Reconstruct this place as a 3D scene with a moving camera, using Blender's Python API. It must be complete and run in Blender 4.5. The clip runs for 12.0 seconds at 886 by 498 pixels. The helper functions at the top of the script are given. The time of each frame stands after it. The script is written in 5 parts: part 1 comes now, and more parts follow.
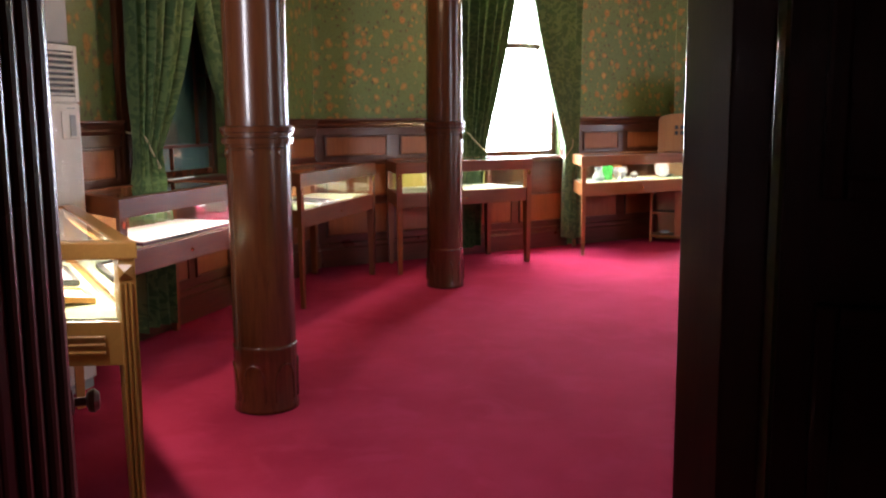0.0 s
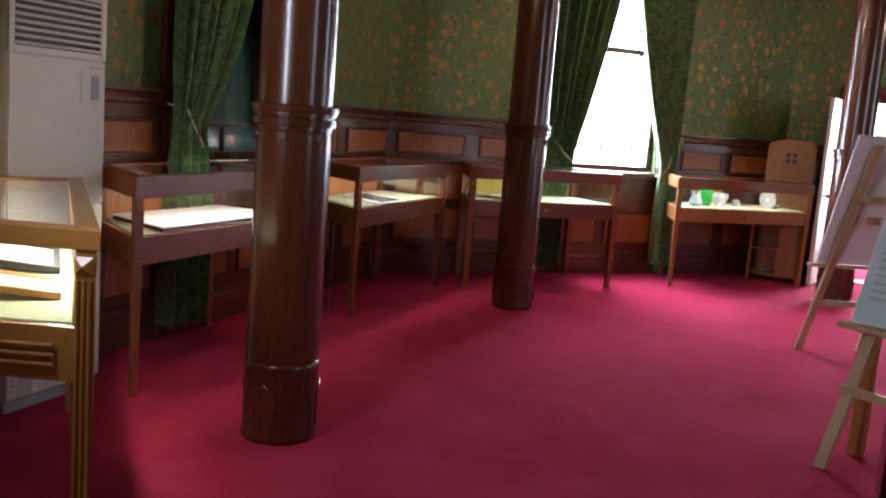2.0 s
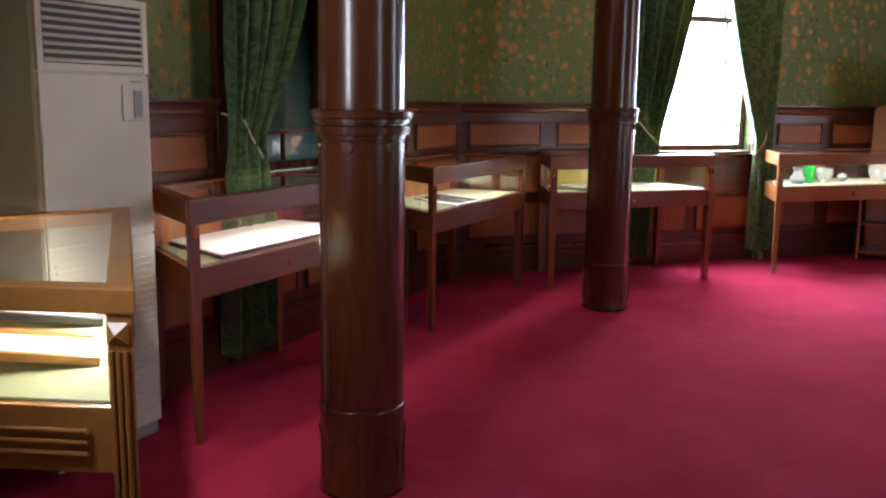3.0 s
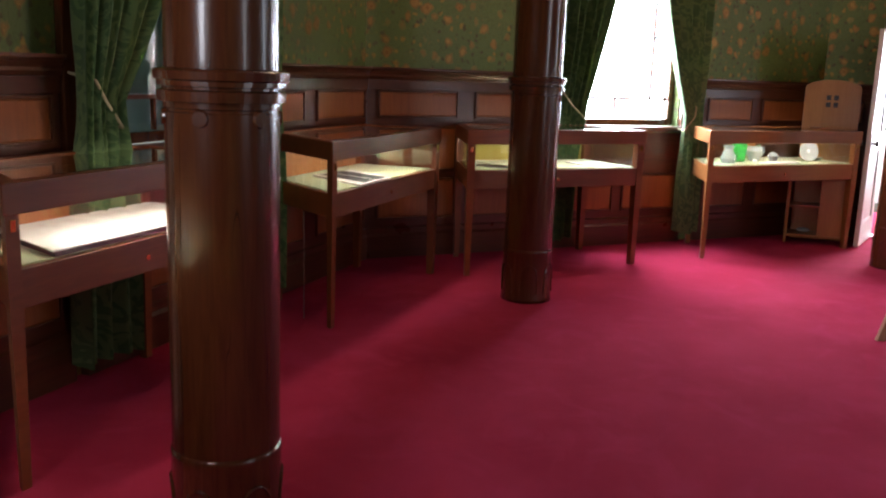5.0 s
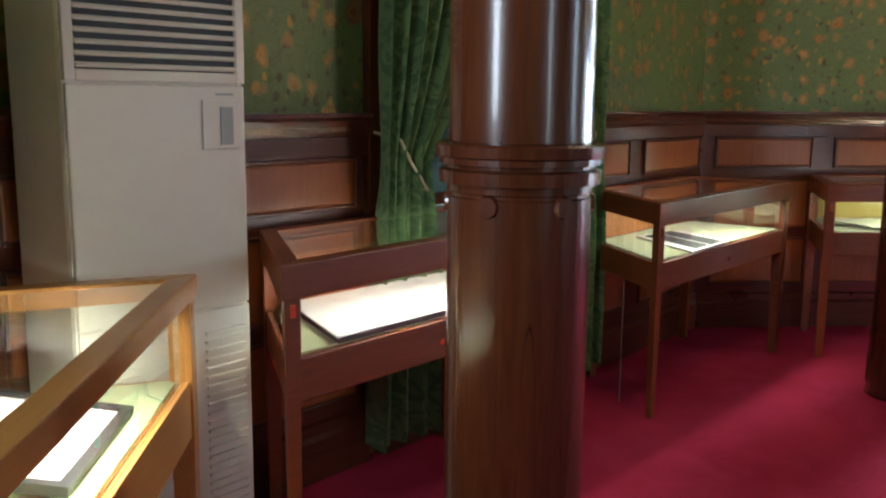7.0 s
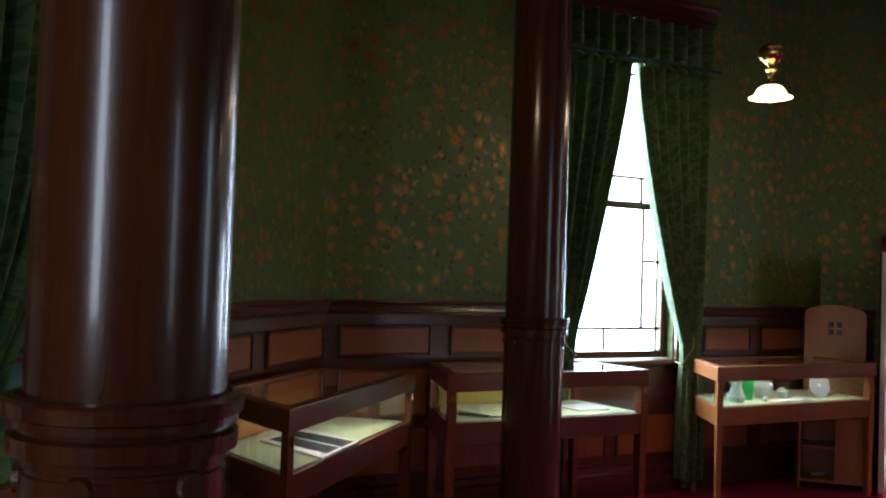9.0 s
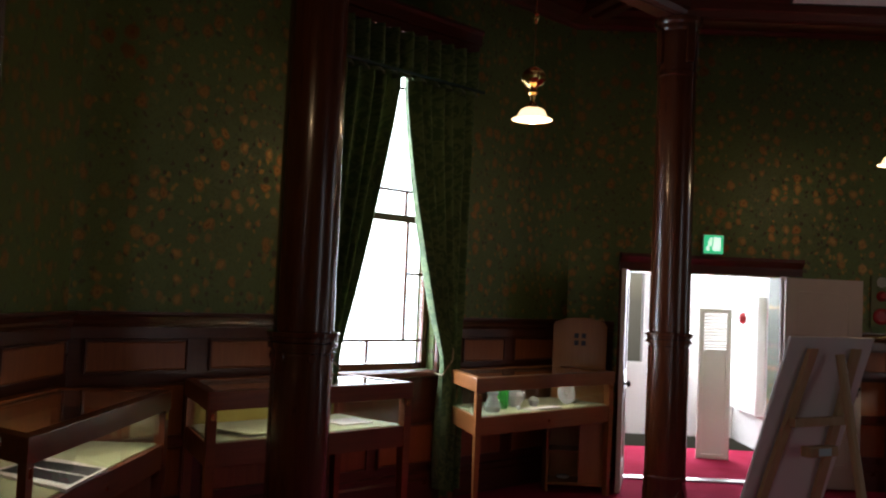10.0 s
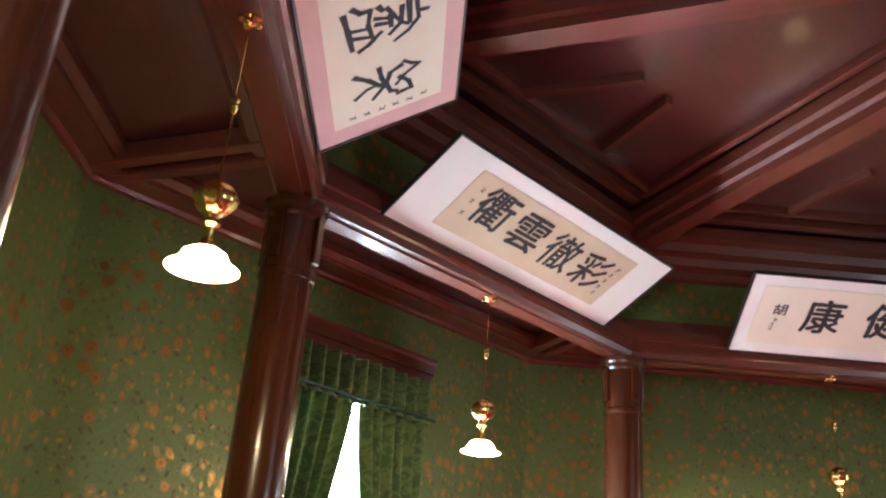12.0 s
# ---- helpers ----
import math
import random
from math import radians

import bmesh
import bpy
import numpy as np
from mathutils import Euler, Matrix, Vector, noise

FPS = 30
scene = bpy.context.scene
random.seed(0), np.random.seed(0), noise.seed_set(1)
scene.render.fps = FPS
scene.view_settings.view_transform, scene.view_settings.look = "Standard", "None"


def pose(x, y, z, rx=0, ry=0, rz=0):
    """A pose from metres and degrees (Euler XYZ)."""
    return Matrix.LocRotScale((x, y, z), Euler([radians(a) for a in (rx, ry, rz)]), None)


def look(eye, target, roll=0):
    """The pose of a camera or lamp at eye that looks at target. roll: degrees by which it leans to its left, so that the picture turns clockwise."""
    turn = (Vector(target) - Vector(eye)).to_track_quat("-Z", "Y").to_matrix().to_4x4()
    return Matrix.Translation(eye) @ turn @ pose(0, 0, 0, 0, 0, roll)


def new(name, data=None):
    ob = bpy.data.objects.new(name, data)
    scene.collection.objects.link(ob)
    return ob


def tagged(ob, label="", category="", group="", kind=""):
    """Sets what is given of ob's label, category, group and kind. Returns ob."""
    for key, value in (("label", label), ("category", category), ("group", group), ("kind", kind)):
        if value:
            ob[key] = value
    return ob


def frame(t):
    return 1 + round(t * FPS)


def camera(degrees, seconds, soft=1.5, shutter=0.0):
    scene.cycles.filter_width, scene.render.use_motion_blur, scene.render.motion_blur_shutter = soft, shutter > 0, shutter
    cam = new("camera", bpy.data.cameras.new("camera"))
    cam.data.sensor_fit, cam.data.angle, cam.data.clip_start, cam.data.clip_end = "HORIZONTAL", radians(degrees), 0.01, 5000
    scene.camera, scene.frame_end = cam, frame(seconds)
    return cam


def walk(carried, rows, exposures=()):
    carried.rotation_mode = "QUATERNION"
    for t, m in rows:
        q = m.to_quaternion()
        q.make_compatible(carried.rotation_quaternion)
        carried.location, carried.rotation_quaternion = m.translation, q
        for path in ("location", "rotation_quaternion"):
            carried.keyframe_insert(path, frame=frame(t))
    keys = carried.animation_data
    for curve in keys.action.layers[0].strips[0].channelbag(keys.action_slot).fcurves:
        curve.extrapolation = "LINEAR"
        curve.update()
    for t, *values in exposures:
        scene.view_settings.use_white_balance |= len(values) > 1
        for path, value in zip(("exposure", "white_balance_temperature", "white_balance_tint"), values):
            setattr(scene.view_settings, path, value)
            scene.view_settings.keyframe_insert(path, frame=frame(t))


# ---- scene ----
cam = camera(52.6, 12.0, soft=2.2)
PATH = [
    (0, (-5.549, -2.636, 1.471), (-4.582, -0.91, 1.18), -0.4),
    (0.5, (-5.466, -2.43, 1.503), (-4.507, -0.696, 1.227), -0.6),
    (1, (-5.325, -2.277, 1.498), (-4.37, -0.536, 1.256), 0.6),
    (1.5, (-5.142, -2.139, 1.462), (-4.236, -0.375, 1.203), 3.7),
    (2, (-5.089, -2.023, 1.423), (-4.288, -0.212, 1.137), 4.5),
    (2.5, (-5.077, -1.73, 1.467), (-4.385, 0.126, 1.191), 1.7),
    (3, (-4.97, -1.475, 1.469), (-4.312, 0.385, 1.143), 0.7),
    (3.5, (-4.906, -1.252, 1.454), (-4.161, 0.567, 1.084), 1.5),
    (3.7, (-4.911, -1.179, 1.441), (-4.075, 0.602, 1.079), 2.5),
    (5.5, (-4.59, -0.647, 1.461), (-3.792, 1.141, 1.054), 1.3),
    (6, (-4.597, -0.435, 1.475), (-4.201, 1.488, 1.095), 0.1),
    (6.5, (-4.517, -0.367, 1.502), (-4.365, 1.592, 1.128), 0.4),
    (6.7, (-4.462, -0.319, 1.511), (-4.352, 1.644, 1.146), 0.4),
    (8.5, (-4.465, 0.166, 1.617), (-3.733, 2.027, 1.608), 2.3),
    (9, (-4.403, 0.205, 1.637), (-3.458, 1.967, 1.696), 1.9),
    (9.5, (-4.42, 0.337, 1.637), (-3.189, 1.911, 1.715), 2.1),
    (10, (-4.414, 0.365, 1.654), (-3.027, 1.803, 1.754), 2.5),
    (10.5, (-4.429, 0.347, 1.693), (-3.017, 1.743, 1.935), 2.5),
    (11, (-4.421, 0.288, 1.767), (-3.032, 1.662, 2.193), 2.8),
    (11.5, (-4.42, 0.265, 1.694), (-3.071, 1.602, 2.321), 3.3),
    (12, (-4.457, 0.276, 1.699), (-3.146, 1.563, 2.488), 4.7),
]
EXPO = [(0.0, 1.8, 6700, 22), (1.5, 1.42, 6050, 22), (2.5, 1.15, 6300, 17), (3.5, 1.45, 6150, 24), (5.5, 1.02, 6700, 14), (6.0, 2.12, 6400, 8), (6.5, 1.5, 5950, 8), (8.5, 1.85, 6200, 11), (9.0, 0.02, 5900, 9), (9.5, -0.78, 6200, 14), (10.0, -0.8, 6900, 19), (10.5, 0.35, 7500, 22), (11.0, 2.22, 7400, 20), (11.5, 2.02, 6600, 16), (12.0, 2.24, 6300, 10)]
walk(cam, [(t, look(eye, target, roll)) for t, eye, target, roll in PATH], EXPO)

# ---- plan: an octagonal room, apothem AP, with a ring of columns at radius RC ----
AP, RC, TH = 5.645, 4.5, 0.30
CD = RC * math.cos(radians(22.5))
HALF = AP * math.tan(radians(22.5))
HC = CD * math.tan(radians(22.5))
Z_SOFFIT, Z_BEAM, Z_TOP, DADO = 4.28, 3.90, 5.02, 1.465
D_ENTRY = 4.33


def side(n):
    """The frame of the wall whose outward normal points n degrees: x along it, y outwards, z up."""
    return pose(0, 0, 0, 0, 0, n - 90)


# ---- world and daylight ----
world = bpy.data.worlds.new("sky")
scene.world = world
world.use_nodes = True
wn = world.node_tree.nodes
sky = wn.new("ShaderNodeTexSky")
sky.sky_type, sky.sun_disc, sky.sun_elevation, sky.sun_rotation = "NISHITA", False, radians(40), radians(200)
wn["Background"].inputs[1].default_value = 0.1
world.node_tree.links.new(sky.outputs[0], wn["Background"].inputs[0])


def sun_lamp(azimuth, elevation, strength):
    data = bpy.data.lights.new("sun", "SUN")
    data.energy, data.angle, data.color = strength, radians(8), (1.0, 0.96, 0.9)
    ob = new("sun", data)
    a, e = radians(azimuth), radians(elevation)
    ob.matrix_world = look((20 * math.cos(a), 20 * math.sin(a), 20 * math.sin(e)), (0, 0, 0))


sun_lamp(250, 40, 1.2)


def inward_light(n, a, d, z, w, h, watts, colour=(0.76, 0.88, 1.0)):
    """Area light that shines inwards: sky in a window's opening, or added fill."""
    data = bpy.data.lights.new("inward_area", "AREA")
    data.shape, data.size, data.size_y, data.energy, data.color = "RECTANGLE", w, h, watts, colour
    ob = new("inward_area", data)
    ob.matrix_world = side(n) @ pose(a, d, z, -90, 0, 0)


inward_light(90, 0, AP + 0.2, 2.25, 1.2, 2.5, 190)
inward_light(180, 0.20, AP + 0.2, 1.93, 0.46, 1.7, 22, (0.85, 0.93, 1.0))
# east and south: fill lights added behind unseen openings
inward_light(0, 0, AP + 0.36, 2.25, 0.9, 2.5, 20)
inward_light(270, -1.0, AP + 0.36, 2.25, 1.25, 2.5, 20)
# passage: unseen light added to whiten it, not set in a window
inward_light(45, -0.4, AP + 2.9, 1.7, 2.0, 2.2, 380)


# ---- materials ----
def material(name, colour, rough=0.5, metal=0.0, spec=0.5, trans=0.0, emit=None, power=0.0):
    m = bpy.data.materials.new(name)
    m.use_nodes = True
    b = m.node_tree.nodes["Principled BSDF"]
    b.inputs["Base Color"].default_value = (*colour, 1)
    b.inputs["Roughness"].default_value = rough
    b.inputs["Metallic"].default_value = metal
    b.inputs["Specular IOR Level"].default_value = spec
    b.inputs["Transmission Weight"].default_value = trans
    if emit:
        b.inputs["Emission Color"].default_value = (*emit, 1)
        b.inputs["Emission Strength"].default_value = power
    return m


class Net:
    """Short hands for node trees."""

    def __init__(self, m):
        self.t = m.node_tree
        self.b = self.t.nodes["Principled BSDF"]

    def put(self, kind, **values):
        n = self.t.nodes.new(kind)
        for key, value in values.items():
            n.inputs[key].default_value = value
        return n

    def link(self, a, b):
        self.t.links.new(a, b)

    def coords(self, scale=(1, 1, 1), which="Object"):
        c, m = self.put("ShaderNodeTexCoord"), self.put("ShaderNodeMapping", Scale=scale)
        self.link(c.outputs[which], m.inputs[0])
        return m.outputs[0]

    def noise(self, vec, scale, detail=4.0, rough=0.55, warp=0.0):
        n = self.put("ShaderNodeTexNoise", Scale=scale, Detail=detail, Roughness=rough, Distortion=warp)
        self.link(vec, n.inputs["Vector"])
        return n.outputs[0]

    def ramp(self, fac, *stops):
        r = self.put("ShaderNodeValToRGB")
        e = r.color_ramp.elements
        while len(e) < len(stops):
            e.new(0.5)
        for el, (p, c) in zip(e, stops):
            el.position, el.color = p, (*c, 1)
        self.link(fac, r.inputs[0])
        return r.outputs[0]

    def mix(self, fac, a, b, mode="MIX"):
        n = self.t.nodes.new("ShaderNodeMix")
        n.data_type, n.blend_type = "RGBA", mode
        for value, slot in ((fac, 0), (a, 6), (b, 7)):
            if isinstance(value, (int, float)):
                n.inputs[slot].default_value = value
            elif isinstance(value, tuple):
                n.inputs[slot].default_value = (*value, 1)
            else:
                self.link(value, n.inputs[slot])
        return n.outputs[2]

    def maths(self, op, a, b=0.0):
        n = self.t.nodes.new("ShaderNodeMath")
        n.operation = op
        for value, slot in ((a, 0), (b, 1)):
            if isinstance(value, (int, float)):
                n.inputs[slot].default_value = value
            else:
                self.link(value, n.inputs[slot])
        return n.outputs[0]

    def bump(self, height, strength=0.2, dist=0.01):
        n = self.put("ShaderNodeBump", Strength=strength, Distance=dist)
        self.link(height, n.inputs["Height"])
        self.link(n.outputs[0], self.b.inputs["Normal"])


def wood(name, dark, light, rough=0.3, stretch=(14, 14, 0.9), random_tone=0.0, coat=0.25, cracks=False, gloss=0.12):
    """Varnished wood whose grain runs along the axis with the smallest stretch."""
    m = material(name, dark, rough)
    k = Net(m)
    v = k.coords(stretch)
    g = k.noise(v, 2.2, 6, 0.65, 1.2)
    fine = k.noise(k.coords(tuple(s * 5 for s in stretch)), 5.0, 3)
    col = k.ramp(g, (0.28, dark), (0.72, light))
    blot = k.noise(k.coords((1, 1, 1)), 1.6, 3)
    col = k.mix(k.maths("MULTIPLY", blot, 0.5), col, tuple(c * 0.55 for c in dark))
    col = k.mix(k.maths("MULTIPLY", fine, 0.3), col, tuple(c * 0.4 for c in dark))
    if random_tone:
        info = k.put("ShaderNodeObjectInfo")
        h = k.put("ShaderNodeHueSaturation")
        k.link(k.maths("ADD", k.maths("MULTIPLY", info.outputs["Random"], random_tone), 1 - random_tone / 2), h.inputs["Value"])
        k.link(col, h.inputs["Color"])
        col = h.outputs[0]
    if cracks:
        seam = k.ramp(k.noise(k.coords((7, 7, 0.22)), 1.7, 2, 0.4, 0.3), (0.497, (0, 0, 0)), (0.5, (1, 1, 1)), (0.503, (0, 0, 0)))
        col = k.mix(k.maths("MULTIPLY", seam, 0.7), col, tuple(c * 0.25 for c in dark))
    k.link(col, k.b.inputs["Base Color"])
    k.link(k.maths("ADD", k.maths("MULTIPLY", blot, 0.22), rough - 0.1), k.b.inputs["Roughness"])
    k.b.inputs["Coat Weight"].default_value, k.b.inputs["Coat Roughness"].default_value = coat, gloss
    k.bump(k.maths("ADD", k.maths("MULTIPLY", fine, 0.4), k.maths("MULTIPLY", blot, 1.5)), 0.12, 0.004)
    return m


MAHOGANY = wood("mahogany", (0.075, 0.018, 0.007), (0.15, 0.042, 0.014), 0.22, cracks=True, coat=0.35, gloss=0.07)
MAHOGANY_FLAT = wood("mahogany_rail", (0.072, 0.015, 0.007), (0.142, 0.034, 0.013), 0.3, (0.9, 14, 14))
PANEL = wood("chestnut_panel", (0.25, 0.062, 0.015), (0.40, 0.112, 0.027), 0.38, random_tone=0.25, coat=0.08)
CEIL_WOOD = wood("ceiling_wood", (0.135, 0.03, 0.017), (0.225, 0.058, 0.034), 0.36, (1.2, 12, 12))
CEIL_PANEL = wood("ceiling_panel", (0.095, 0.026, 0.018), (0.145, 0.043, 0.03), 0.36, (0.9, 9, 9), coat=0.2)
CASE_WOOD = wood("case_wood", (0.165, 0.034, 0.007), (0.27, 0.066, 0.012), 0.38, (0.9, 12, 12), random_tone=0.2, coat=0.1)
OAK = wood("golden_oak", (0.50, 0.215, 0.048), (0.62, 0.295, 0.07), 0.33, (0.9, 12, 12))
CASE_BACK = wood("case_back", (0.44, 0.16, 0.048), (0.54, 0.22, 0.07), 0.45, (1, 10, 10), coat=0.0)
PINE = wood("pale_pine", (0.55, 0.38, 0.20), (0.68, 0.50, 0.29), 0.55, coat=0.0)
CABINET_WOOD = wood("cabinet_wood", (0.38, 0.145, 0.036), (0.50, 0.21, 0.055), 0.42)
# golden copy of the case wood: window light on C4 put into the colour
CASE_WOOD_LIT = wood("window_lit_case_wood", (0.27, 0.09, 0.024), (0.38, 0.14, 0.04), 0.33, (0.9, 12, 12), random_tone=0.2)
JAMB_WOOD = wood("jamb_wood", (0.085, 0.024, 0.017), (0.14, 0.04, 0.025), 0.32, coat=1.0)
DARK_LEAF = wood("dark_door_wood", (0.075, 0.02, 0.014), (0.14, 0.038, 0.022), 0.28)

WALLPAPER = material("wallpaper", (0.13, 0.16, 0.045), 0.5)
k = Net(WALLPAPER)
vec = k.coords()
warp = k.put("ShaderNodeTexNoise", Scale=13.0, Detail=3.0)
k.link(vec, warp.inputs["Vector"])
shift = k.put("ShaderNodeVectorMath")
shift.operation = "MULTIPLY_ADD"
k.link(warp.outputs[1], shift.inputs[0])
shift.inputs[1].default_value = (0.075, 0.0, 0.075)
k.link(vec, shift.inputs[2])
flat = k.put("ShaderNodeMapping", Scale=(1, 0, 0.86))
k.link(shift.outputs[0], flat.inputs[0])


def cells(scale, rand=0.75, offset=0.0):
    n = k.put("ShaderNodeTexVoronoi", Scale=scale, Randomness=rand)
    m = k.put("ShaderNodeMapping", Location=(offset, 0, offset * 0.6))
    k.link(flat.outputs[0], m.inputs[0])
    k.link(m.outputs[0], n.inputs["Vector"])
    return n


bloom, bud, leaf, sprig = cells(9.6, 0.66), cells(14.0, 0.8, 0.31), cells(19.0, 0.95), cells(34.0, 1.0)
pick_b = k.put("ShaderNodeSeparateColor")
k.link(bloom.outputs["Color"], pick_b.inputs[0])
pick_l = k.put("ShaderNodeSeparateColor")
k.link(leaf.outputs["Color"], pick_l.inputs[0])
size = k.maths("ADD", 0.80, k.maths("MULTIPLY", pick_b.outputs[0], 0.55))
span = k.maths("DIVIDE", k.maths("ADD", bloom.outputs["Distance"], k.maths("MULTIPLY", k.maths("SUBTRACT", k.noise(vec, 75, 2), 0.5), 0.16)), size)
is_bloom = k.ramp(span, (0.22, (1, 1, 1)), (0.37, (0, 0, 0)))
rim = k.ramp(span, (0.20, (0, 0, 0)), (0.26, (1, 1, 1)), (0.335, (0, 0, 0)))
heart = k.ramp(span, (0.07, (1, 1, 1)), (0.12, (0, 0, 0)))
is_bud = k.ramp(bud.outputs["Distance"], (0.14, (1, 1, 1)), (0.29, (0, 0, 0)))
is_leaf = k.maths("MULTIPLY", k.ramp(leaf.outputs["Distance"], (0.22, (1, 1, 1)), (0.32, (0, 0, 0))), k.maths("GREATER_THAN", pick_l.outputs[0], 0.3))
is_sprig = k.ramp(sprig.outputs["Distance"], (0.16, (1, 1, 1)), (0.26, (0, 0, 0)))
tone = k.noise(vec, 0.9, 3)
drop = k.noise(k.coords((1.9, 0, 0.02)), 1.0, 0)
ground = k.mix(k.maths("ADD", k.maths("MULTIPLY", tone, 0.7), k.maths("MULTIPLY", drop, 0.3)), (0.08, 0.13, 0.030), (0.135, 0.188, 0.048))
vine = k.noise(k.coords((6, 0, 6)), 1.4, 2, 0.5, 2.5)
ground = k.mix(k.maths("MULTIPLY", k.ramp(vine, (0.46, (0, 0, 0)), (0.5, (1, 1, 1)), (0.54, (0, 0, 0))), 0.5), ground, (0.06, 0.085, 0.018))
col = k.mix(k.maths("MULTIPLY", is_sprig, 0.55), ground, (0.17, 0.18, 0.05))
col = k.mix(k.maths("MULTIPLY", is_leaf, 0.7), col, (0.075, 0.05, 0.018))
col = k.mix(k.maths("MULTIPLY", is_bud, 0.55), col, (0.55, 0.30, 0.08))
petal = k.mix(pick_b.outputs[1], (0.43, 0.185, 0.058), (0.62, 0.42, 0.13))
col = k.mix(k.maths("MULTIPLY", is_bloom, 0.7), col, petal)
col = k.mix(k.maths("MULTIPLY", rim, 0.35), col, (0.17, 0.06, 0.022))
col = k.mix(k.maths("MULTIPLY", heart, 0.5), col, (0.22, 0.07, 0.02))
k.link(col, k.b.inputs["Base Color"])
gold = k.maths("MAXIMUM", k.maths("MULTIPLY", is_bloom, 0.75), k.maths("MAXIMUM", k.maths("MULTIPLY", is_bud, 0.8), k.maths("MULTIPLY", is_sprig, 0.5)))
k.link(gold, k.b.inputs["Metallic"])
k.link(k.maths("SUBTRACT", 0.46, k.maths("MULTIPLY", is_bloom, 0.10)), k.b.inputs["Roughness"])
k.bump(k.maths("ADD", is_bloom, k.noise(vec, 110, 2)), 0.3, 0.003)

CARPET = material("crimson_carpet", (0.30, 0.022, 0.05), 1.0, spec=0.02)
k = Net(CARPET)
vec = k.coords()
tuft, tread = k.noise(vec, 260, 2), k.noise(vec, 1.3, 4)
col = k.mix(k.ramp(tread, (0.35, (0, 0, 0)), (0.7, (1, 1, 1))), (0.34, 0.020, 0.050), (0.45, 0.034, 0.080))
worn = k.ramp(k.noise(vec, 3.4, 5, 0.6, 0.8), (0.5, (0, 0, 0)), (0.66, (1, 1, 1)))
col = k.mix(k.maths("MULTIPLY", worn, 0.35), col, (0.52, 0.046, 0.115))
col = k.mix(k.maths("MULTIPLY", tuft, 0.4), col, (0.13, 0.004, 0.016))
k.link(col, k.b.inputs["Base Color"])
k.b.inputs["Sheen Weight"].default_value = 0.03
k.b.inputs["Sheen Tint"].default_value = (0.9, 0.2, 0.4, 1)
k.bump(k.maths("ADD", tuft, k.maths("MULTIPLY", tread, 3)), 0.5, 0.004)


def cloth(name, a, b, thin=0.0):
    m = material(name, a, 0.75, spec=0.25)
    k = Net(m)
    v = k.coords((1, 1, 1), "UV")
    damask = k.noise(v, 9, 2, 0.5, 2.0)
    weave = k.noise(v, 220, 2)
    col = k.mix(k.ramp(damask, (0.46, (0, 0, 0)), (0.52, (1, 1, 1))), a, b)
    col = k.mix(k.maths("MULTIPLY", weave, 0.35), col, tuple(c * 0.5 for c in a))
    k.link(col, k.b.inputs["Base Color"])
    k.b.inputs["Sheen Weight"].default_value = 0.3
    k.bump(weave, 0.3, 0.002)
    if thin:
        out = m.node_tree.nodes["Material Output"]
        tr, mx = k.put("ShaderNodeBsdfTranslucent"), k.put("ShaderNodeMixShader")
        k.link(col, tr.inputs["Color"])
        mx.inputs[0].default_value = thin
        k.link(k.b.outputs[0], mx.inputs[1])
        k.link(tr.outputs[0], mx.inputs[2])
        k.link(mx.outputs[0], out.inputs[0])
    return m


CURTAIN = cloth("green_damask", (0.075, 0.15, 0.056), (0.16, 0.25, 0.092), 0.08)
YELLOW_FELT = cloth("yellow_felt", (0.50, 0.42, 0.10), (0.54, 0.46, 0.12))
LINING = cloth("felt_lining", (0.54, 0.60, 0.30), (0.57, 0.62, 0.32))


def plain(name, a, b, rough=0.5, scale=6.0, bump=0.05, **kw):
    """A plain surface with slight uneven tone."""
    m = material(name, a, rough, **kw)
    k = Net(m)
    v = k.coords()
    k.link(k.mix(k.noise(v, scale, 5), a, b), k.b.inputs["Base Color"])
    k.bump(k.noise(v, scale * 25, 3), bump, 0.003)
    return m


LEAF_PAINT = plain("beige_paint", (0.46, 0.41, 0.35), (0.54, 0.48, 0.42), 0.45)
WHITE_PAINT = plain("white_paint", (0.74, 0.73, 0.69), (0.82, 0.81, 0.78), 0.45)
AC_SHELL = plain("cream_metal", (0.68, 0.63, 0.52), (0.74, 0.69, 0.58), 0.4)
AC_GREY = plain("grey_metal", (0.30, 0.31, 0.29), (0.36, 0.37, 0.34), 0.45)
BLACK = plain("black_plastic", (0.015, 0.014, 0.013), (0.03, 0.028, 0.026), 0.45)
PAPER = plain("paper", (0.74, 0.71, 0.66), (0.82, 0.79, 0.75), 0.8, 3.0)
CREAM_PAPER = plain("aged_paper", (0.50, 0.39, 0.26), (0.64, 0.53, 0.37), 0.85, 4.0)
PALE_PAPER = plain("pale_paper", (0.74, 0.66, 0.52), (0.80, 0.73, 0.60), 0.85, 4.0)
PINK_MOUNT = plain("pink_mount", (0.62, 0.36, 0.34), (0.68, 0.42, 0.40), 0.8, 4.0)
GREY_PRINT = plain("grey_print", (0.40, 0.40, 0.42), (0.52, 0.52, 0.54), 0.8, 30.0)
BLUE_PRINT = plain("pale_blue_print", (0.50, 0.66, 0.68), (0.56, 0.72, 0.73), 0.6)
INK = plain("ink", (0.012, 0.012, 0.014), (0.03, 0.03, 0.035), 0.7)
BRASS = material("brass", (0.78, 0.52, 0.18), 0.18, 1.0)
STEEL = material("steel", (0.55, 0.55, 0.55), 0.3, 1.0)
RED_PLASTIC = material("red_plastic", (0.35, 0.012, 0.015), 0.35)
BLIND = plain("teal_blind", (0.012, 0.05, 0.045), (0.02, 0.07, 0.06), 0.6)
